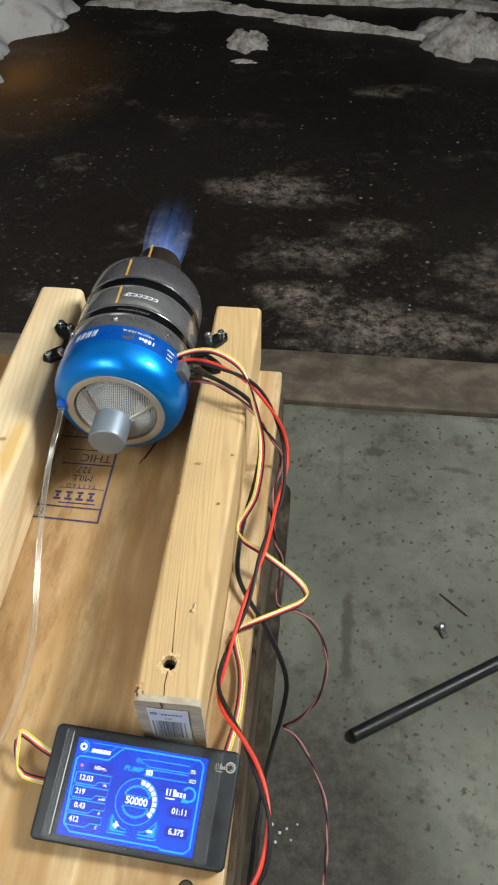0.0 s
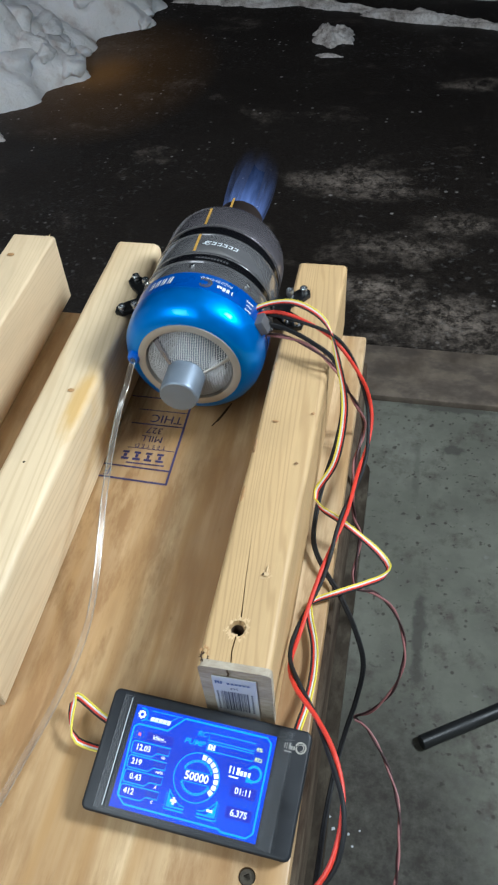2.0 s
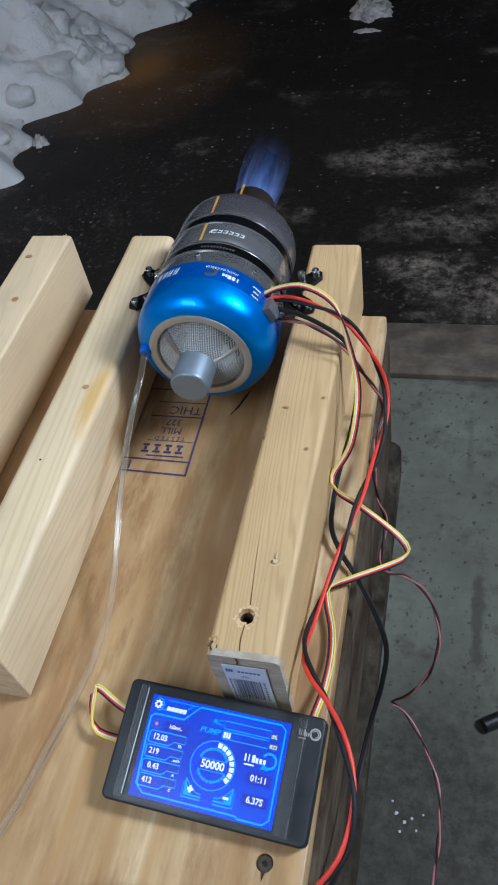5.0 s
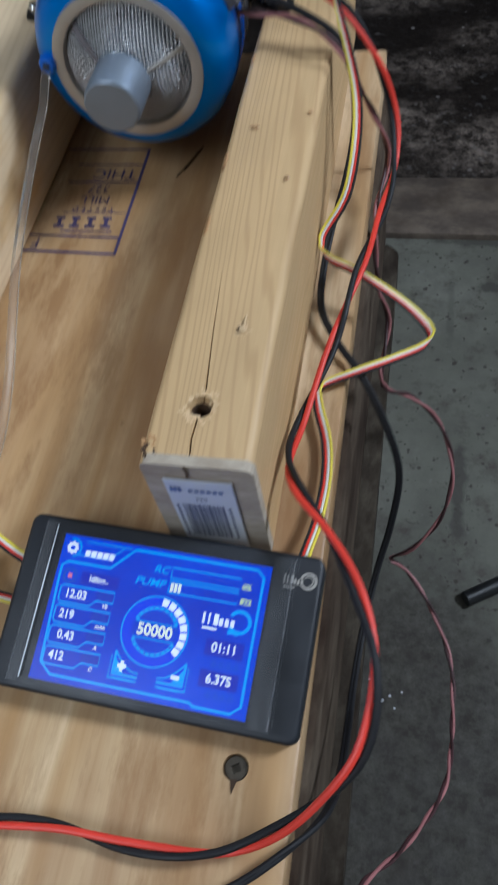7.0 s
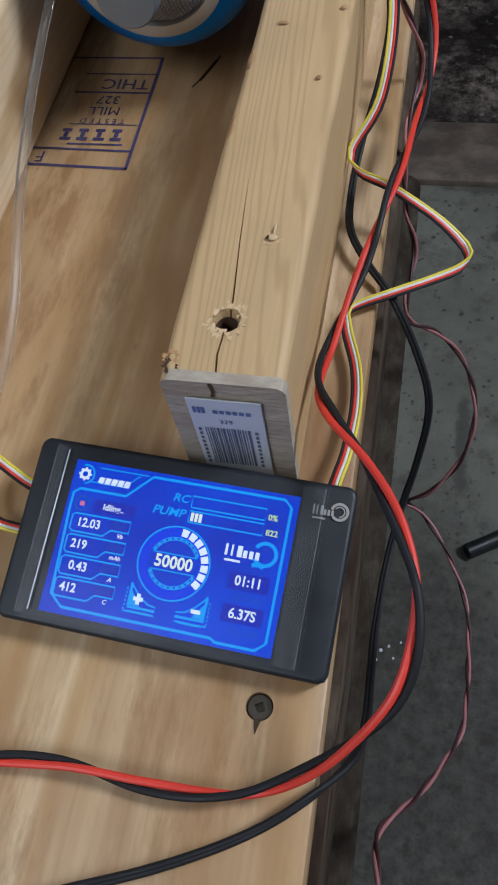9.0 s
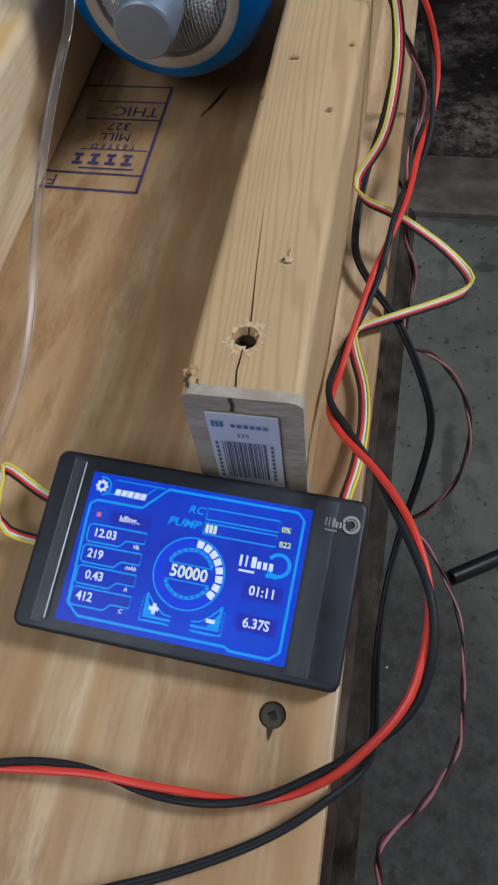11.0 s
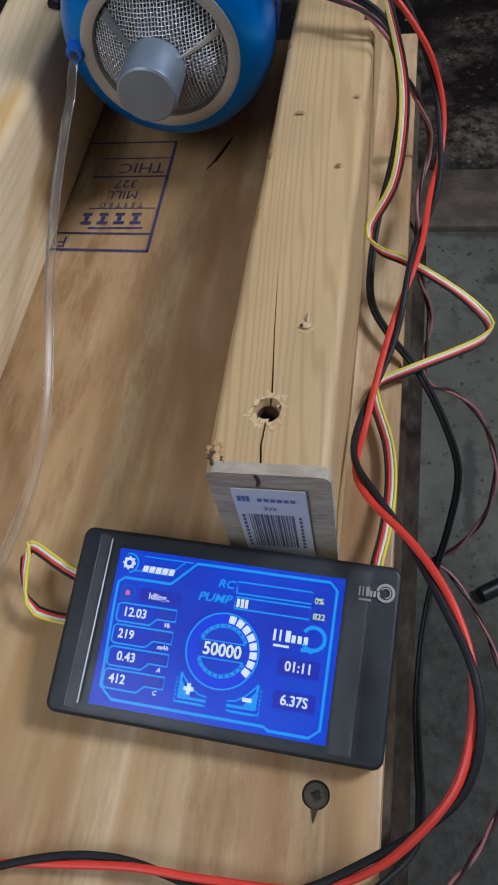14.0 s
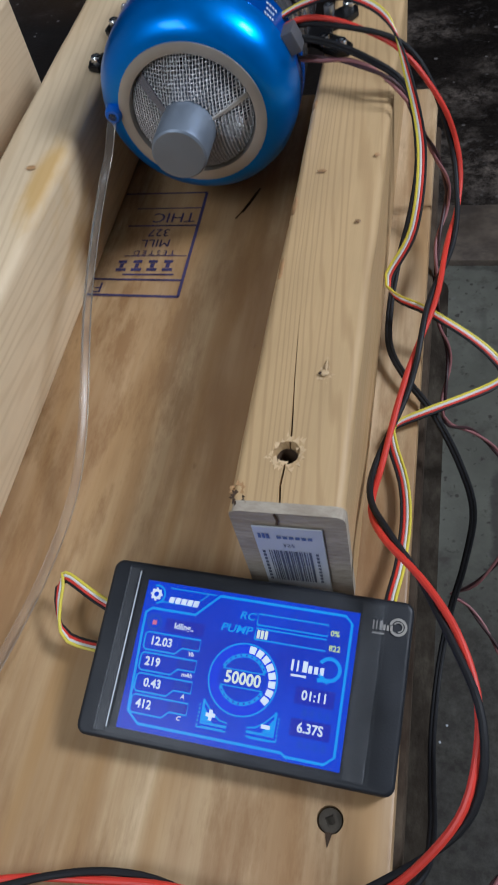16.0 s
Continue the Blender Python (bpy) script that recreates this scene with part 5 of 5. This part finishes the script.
for v in (-0.0092, -0.0193):
    bm = bmesh.new()
    for k in range(4):
        u = 0.0220 + 0.0026 * k
        for d0, d1, e0, e1 in ((0, 0.0018, 0.0009, 0.0012), (0, 0.0018, -0.0002, 0.0001), (0.0007, 0.0010, -0.0012, 0.0012), (0, 0.0003, -0.0012, 0.0), (0.0014, 0.0017, -0.0012, 0.0)):
            plate(u + d0, u + d1, v + e0, v + e1, Z1, bm)
    lit("small_caption", bm, LIT_DIM)
for k in range(4):
    bm = bmesh.new()
    v = 0.0062 - 0.0072 * k
    for j in range(2):
        u = -0.0232 + 0.0028 * j
        for d0, d1, e0, e1 in ((0, 0.0022, 0.0009, 0.0012), (0, 0.0022, -0.0002, 0.0001), (0.0010, 0.0013, -0.0013, 0.0013), (0, 0.0003, -0.0012, 0.0), (0.0019, 0.0022, -0.0012, 0.0)):
            plate(u + d0, u + d1, v + e0, v + e1, Z1, bm)
    lit("small_caption", bm, LIT_DIM)
for k in range(4):
    lit("caption_box", plate(-0.0238, -0.0172, 0.0046 - 0.0072 * k, 0.0078 - 0.0072 * k, Z1 - 0.00004), LIT_DEEP)
lit("status_box", plate(-0.0310, -0.0165, 0.0092, 0.0138, Z1), LIT_DEEP)
bm = bmesh.new()
for k in range(5):
    plate(-0.0318 + 0.0023 * k, -0.0299 + 0.0023 * k, 0.0192, 0.0214, Z1, bm, 0.0005)
lit("model_bar", bm, LIT_WHITE)
bm = bmesh.new()
ribbon_line(arc(-0.0368, 0.0216, 0.0014, 0, 360, 24), 0.0009, Z1, bm)
for k in range(8):
    ca, sa = math.cos(k * math.pi / 4), math.sin(k * math.pi / 4)
    ribbon_line([(-0.0368 + 0.0017 * ca, 0.0216 + 0.0017 * sa), (-0.0368 + 0.0023 * ca, 0.0216 + 0.0023 * sa)], 0.0007, Z1, bm)
lit("gear_icon", bm, LIT_WHITE)
lit("gear_ring", ribbon_line(arc(-0.0368, 0.0216, 0.0032, -80, 110, 30), 0.0006, Z1), LIT_CYAN)
lit("status_ring", ribbon_line(arc(-0.0352, 0.0116, 0.0024, 0, 360, 30), 0.0008, Z1), LIT_DIM)
lit("status_dot", plate(-0.0360, -0.0344, 0.0108, 0.0124, Z1), LIT_RED)
bm = bmesh.new()
for k, (w, h) in enumerate(((0.0008, 0.0036), (0.0006, 0.0036), (0.0016, 0.0036), (0.0013, 0.0024), (0.0013, 0.0024), (0.0013, 0.0024))):
    plate(0.0160 + 0.0020 * k, 0.0160 + 0.0020 * k + w, 0.0036, 0.0036 + h, Z1, bm)
plate(0.0163, 0.0215, 0.0018, 0.0025, Z1, bm)
lit("maker_mark", bm, LIT_WHITE)
lit("maker_swirl", ribbon_line(arc(0.0290, 0.0058, 0.0036, -150, 150, 36), 0.0012, Z1), LIT_CYAN)
lit("maker_swirl", ribbon_line([(0.0254, 0.0018), (0.0275, 0.0022), (0.0292, 0.0016)], 0.0014, Z1), LIT_CYAN)
word("50000", 0.0056, DU, DV, LIT_CREAM, 0.92)
word("Idling..", 0.0029, -0.0240, 0.0115, LIT_WHITE)
for k, s in enumerate(("12.03", "219", "0.43", "412")):
    word(s, 0.0041, -0.0312 - (0.0 if k in (0, 2) else 0.0016), 0.0052 - 0.0072 * k, LIT_WHITE, 0.92)
for k, s in enumerate(("Vb", "mAh", "A", "C")):
    word(s, 0.0020, -0.0195, 0.0028 - 0.0072 * k, LIT_WHITE, 1.0, 0.2)
word("RC", 0.0037, -0.0018, 0.0190, LIT_CYAN, 1.15, 0.25)
word("PUMP", 0.0039, -0.0050, 0.0140, LIT_CYAN, 1.15, 0.25)
word("0%", 0.0027, 0.0293, 0.0178, LIT_LIME)
word("822", 0.0027, 0.0298, 0.0128, LIT_LIME)
word("01:11", 0.0044, 0.0255, -0.0039, LIT_WHITE, 0.92)
word("6.37S", 0.0044, 0.0255, -0.0142, LIT_WHITE, 0.92)

film = bmesh.new()
nu, nv = 30, 18
rows = []
for j in range(nv + 1):
    rows.append([film.verts.new((-0.0490 + 0.0945 * k / nu, -0.0288 + 0.0580 * j / nv, TOP + 0.0007 + 0.00035 * noise.noise(Vector((k * 0.35, j * 0.3, 1.0))) + (0.0012 if k == 0 else 0))) for k in range(nu + 1)])
for a, b in zip(rows, rows[1:]):
    for k in range(nu):
        film.faces.new((a[k], a[k + 1], b[k + 1], b[k]))
sheet_film = part("protective_film", film, FILM, unit, "wrinkled clear protective film")
sheet_film.visible_shadow = False
for u0, u1, wave in ((0.0372, 0.0440, 0.5), (-0.0488, -0.0452, 2.5)):
    margin = bmesh.new()
    rows = []
    for j in range(25):
        v = -0.0284 + 0.0568 * j / 24
        rows.append([margin.verts.new((u0 + (u1 - u0) * k / 6 + (0.0005 * noise.noise(Vector((j * 0.4, wave, 0))) if k in (0, 6) else 0), v, TOP + 0.0013 + 0.0004 * noise.noise(Vector((k * 0.8, j * 0.35, wave))))) for k in range(7)])
    for a, b in zip(rows, rows[1:]):
        for k in range(6):
            margin.faces.new((a[k], a[k + 1], b[k + 1], b[k]))
    part("film_margin", margin, HAZY, unit, "hazy lifted margin of the film").visible_shadow = False
    rim = [Vector((u1 if u0 > 0 else u0, -0.0284 + 0.0568 * j / 24, TOP + 0.0015)) for j in range(25)]
    part("film_rim", sweep(rim, 0.00013, 5), HAZY, unit).visible_shadow = False
# thin white bar drawn in place of the glint along the film's edge
part("film_highlight", box(-0.0449, -0.0445, -0.0270, 0.0275, TOP + 0.0009, TOP + 0.0012), WHITE_PRINT, unit, "white strip painted as the highlight on the lifted film edge", False)
bm = bmesh.new()
for k, (w, h) in enumerate(((0.0007, 0.0030), (0.0005, 0.0030), (0.0013, 0.0030), (0.0010, 0.0019), (0.0010, 0.0019), (0.0010, 0.0019))):
    plate(0.0408 + 0.0012 * k, 0.0408 + 0.0012 * k + w * 0.8, 0.0205, 0.0205 + h, TOP + 0.0003, bm)
plate(0.0410, 0.0450, 0.0190, 0.0196, TOP + 0.0003, bm)
ribbon_line(arc(0.0494, 0.0222, 0.0026, -140, 170, 30), 0.0009, TOP + 0.0003, bm)
ribbon_line(arc(0.0494, 0.0222, 0.0016, -90, 150, 24), 0.0004, TOP + 0.0003, bm)
part("maker_mark", bm, RING, unit, "pale printed maker mark", False)


# ---- things on the floor ----
bar = empty("black_bar", pose(0.205, 0.384, 0.0135, 0, 0, 31.5), "straight black metal bar lying on concrete", "bar")
bm = lathe([(0.0, 0.0005), (0.0, 0.0115), (0.0015, 0.0130), (1.1, 0.0130), (1.1, 0.0005)], 24)
part("rod", moved(bm, Matrix.Rotation(radians(-90), 4, "Z")), BAR, bar)
nut = empty("loose_bolt", pose(0.388, 0.62, 0.0, 0, 0, 20), "small scuffed steel bolt on the floor", "bolt")
bm = lathe([(-0.012, 0.0005), (-0.012, 0.0065), (0.010, 0.0065), (0.010, 0.0005)], 6)
part("shank", moved(bm, Matrix.Translation((0, 0, 0.0065))), STEEL, nut)
bm = lathe([(0.0, 0.0005), (0.0, 0.0105), (0.006, 0.0105), (0.006, 0.0005)], 6)
part("head", moved(bm, Matrix.Translation((0, 0.010, 0.0095))), STEEL, nut)
stick = spline([(0.385, 0.712, 0.002), (0.410, 0.690, 0.003), (0.440, 0.664, 0.002)])
tagged(part("twig", sweep(stick, 0.0016, 6), HOLE), "thin dark twig on the concrete floor", "twig")
rng = random.Random(11)


def flake(x, y, r):
    bm = bmesh.new()
    bmesh.ops.create_icosphere(bm, subdivisions=2, radius=r)
    for v in bm.verts:
        v.co *= 1 + 0.5 * noise.noise(v.co * 300 + Vector((x * 90, y * 90, 0)))
        v.co.z *= 0.35
    ob = part("paint_flake", bm, LABEL)
    ob.location = (x, y, r * 0.2)
    return tagged(ob, "small white paint flake on concrete", "flake", "flakes on the floor")


for dx, dy, r in ((0, 0, 0.005), (0.012, 0.008, 0.004), (-0.014, 0.012, 0.005), (-0.006, -0.016, 0.004), (0.020, -0.010, 0.003), (-0.022, 0.030, 0.003), (0.030, 0.016, 0.003)):
    flake(0.082 + dx, 0.206 + dy, r * 0.6)
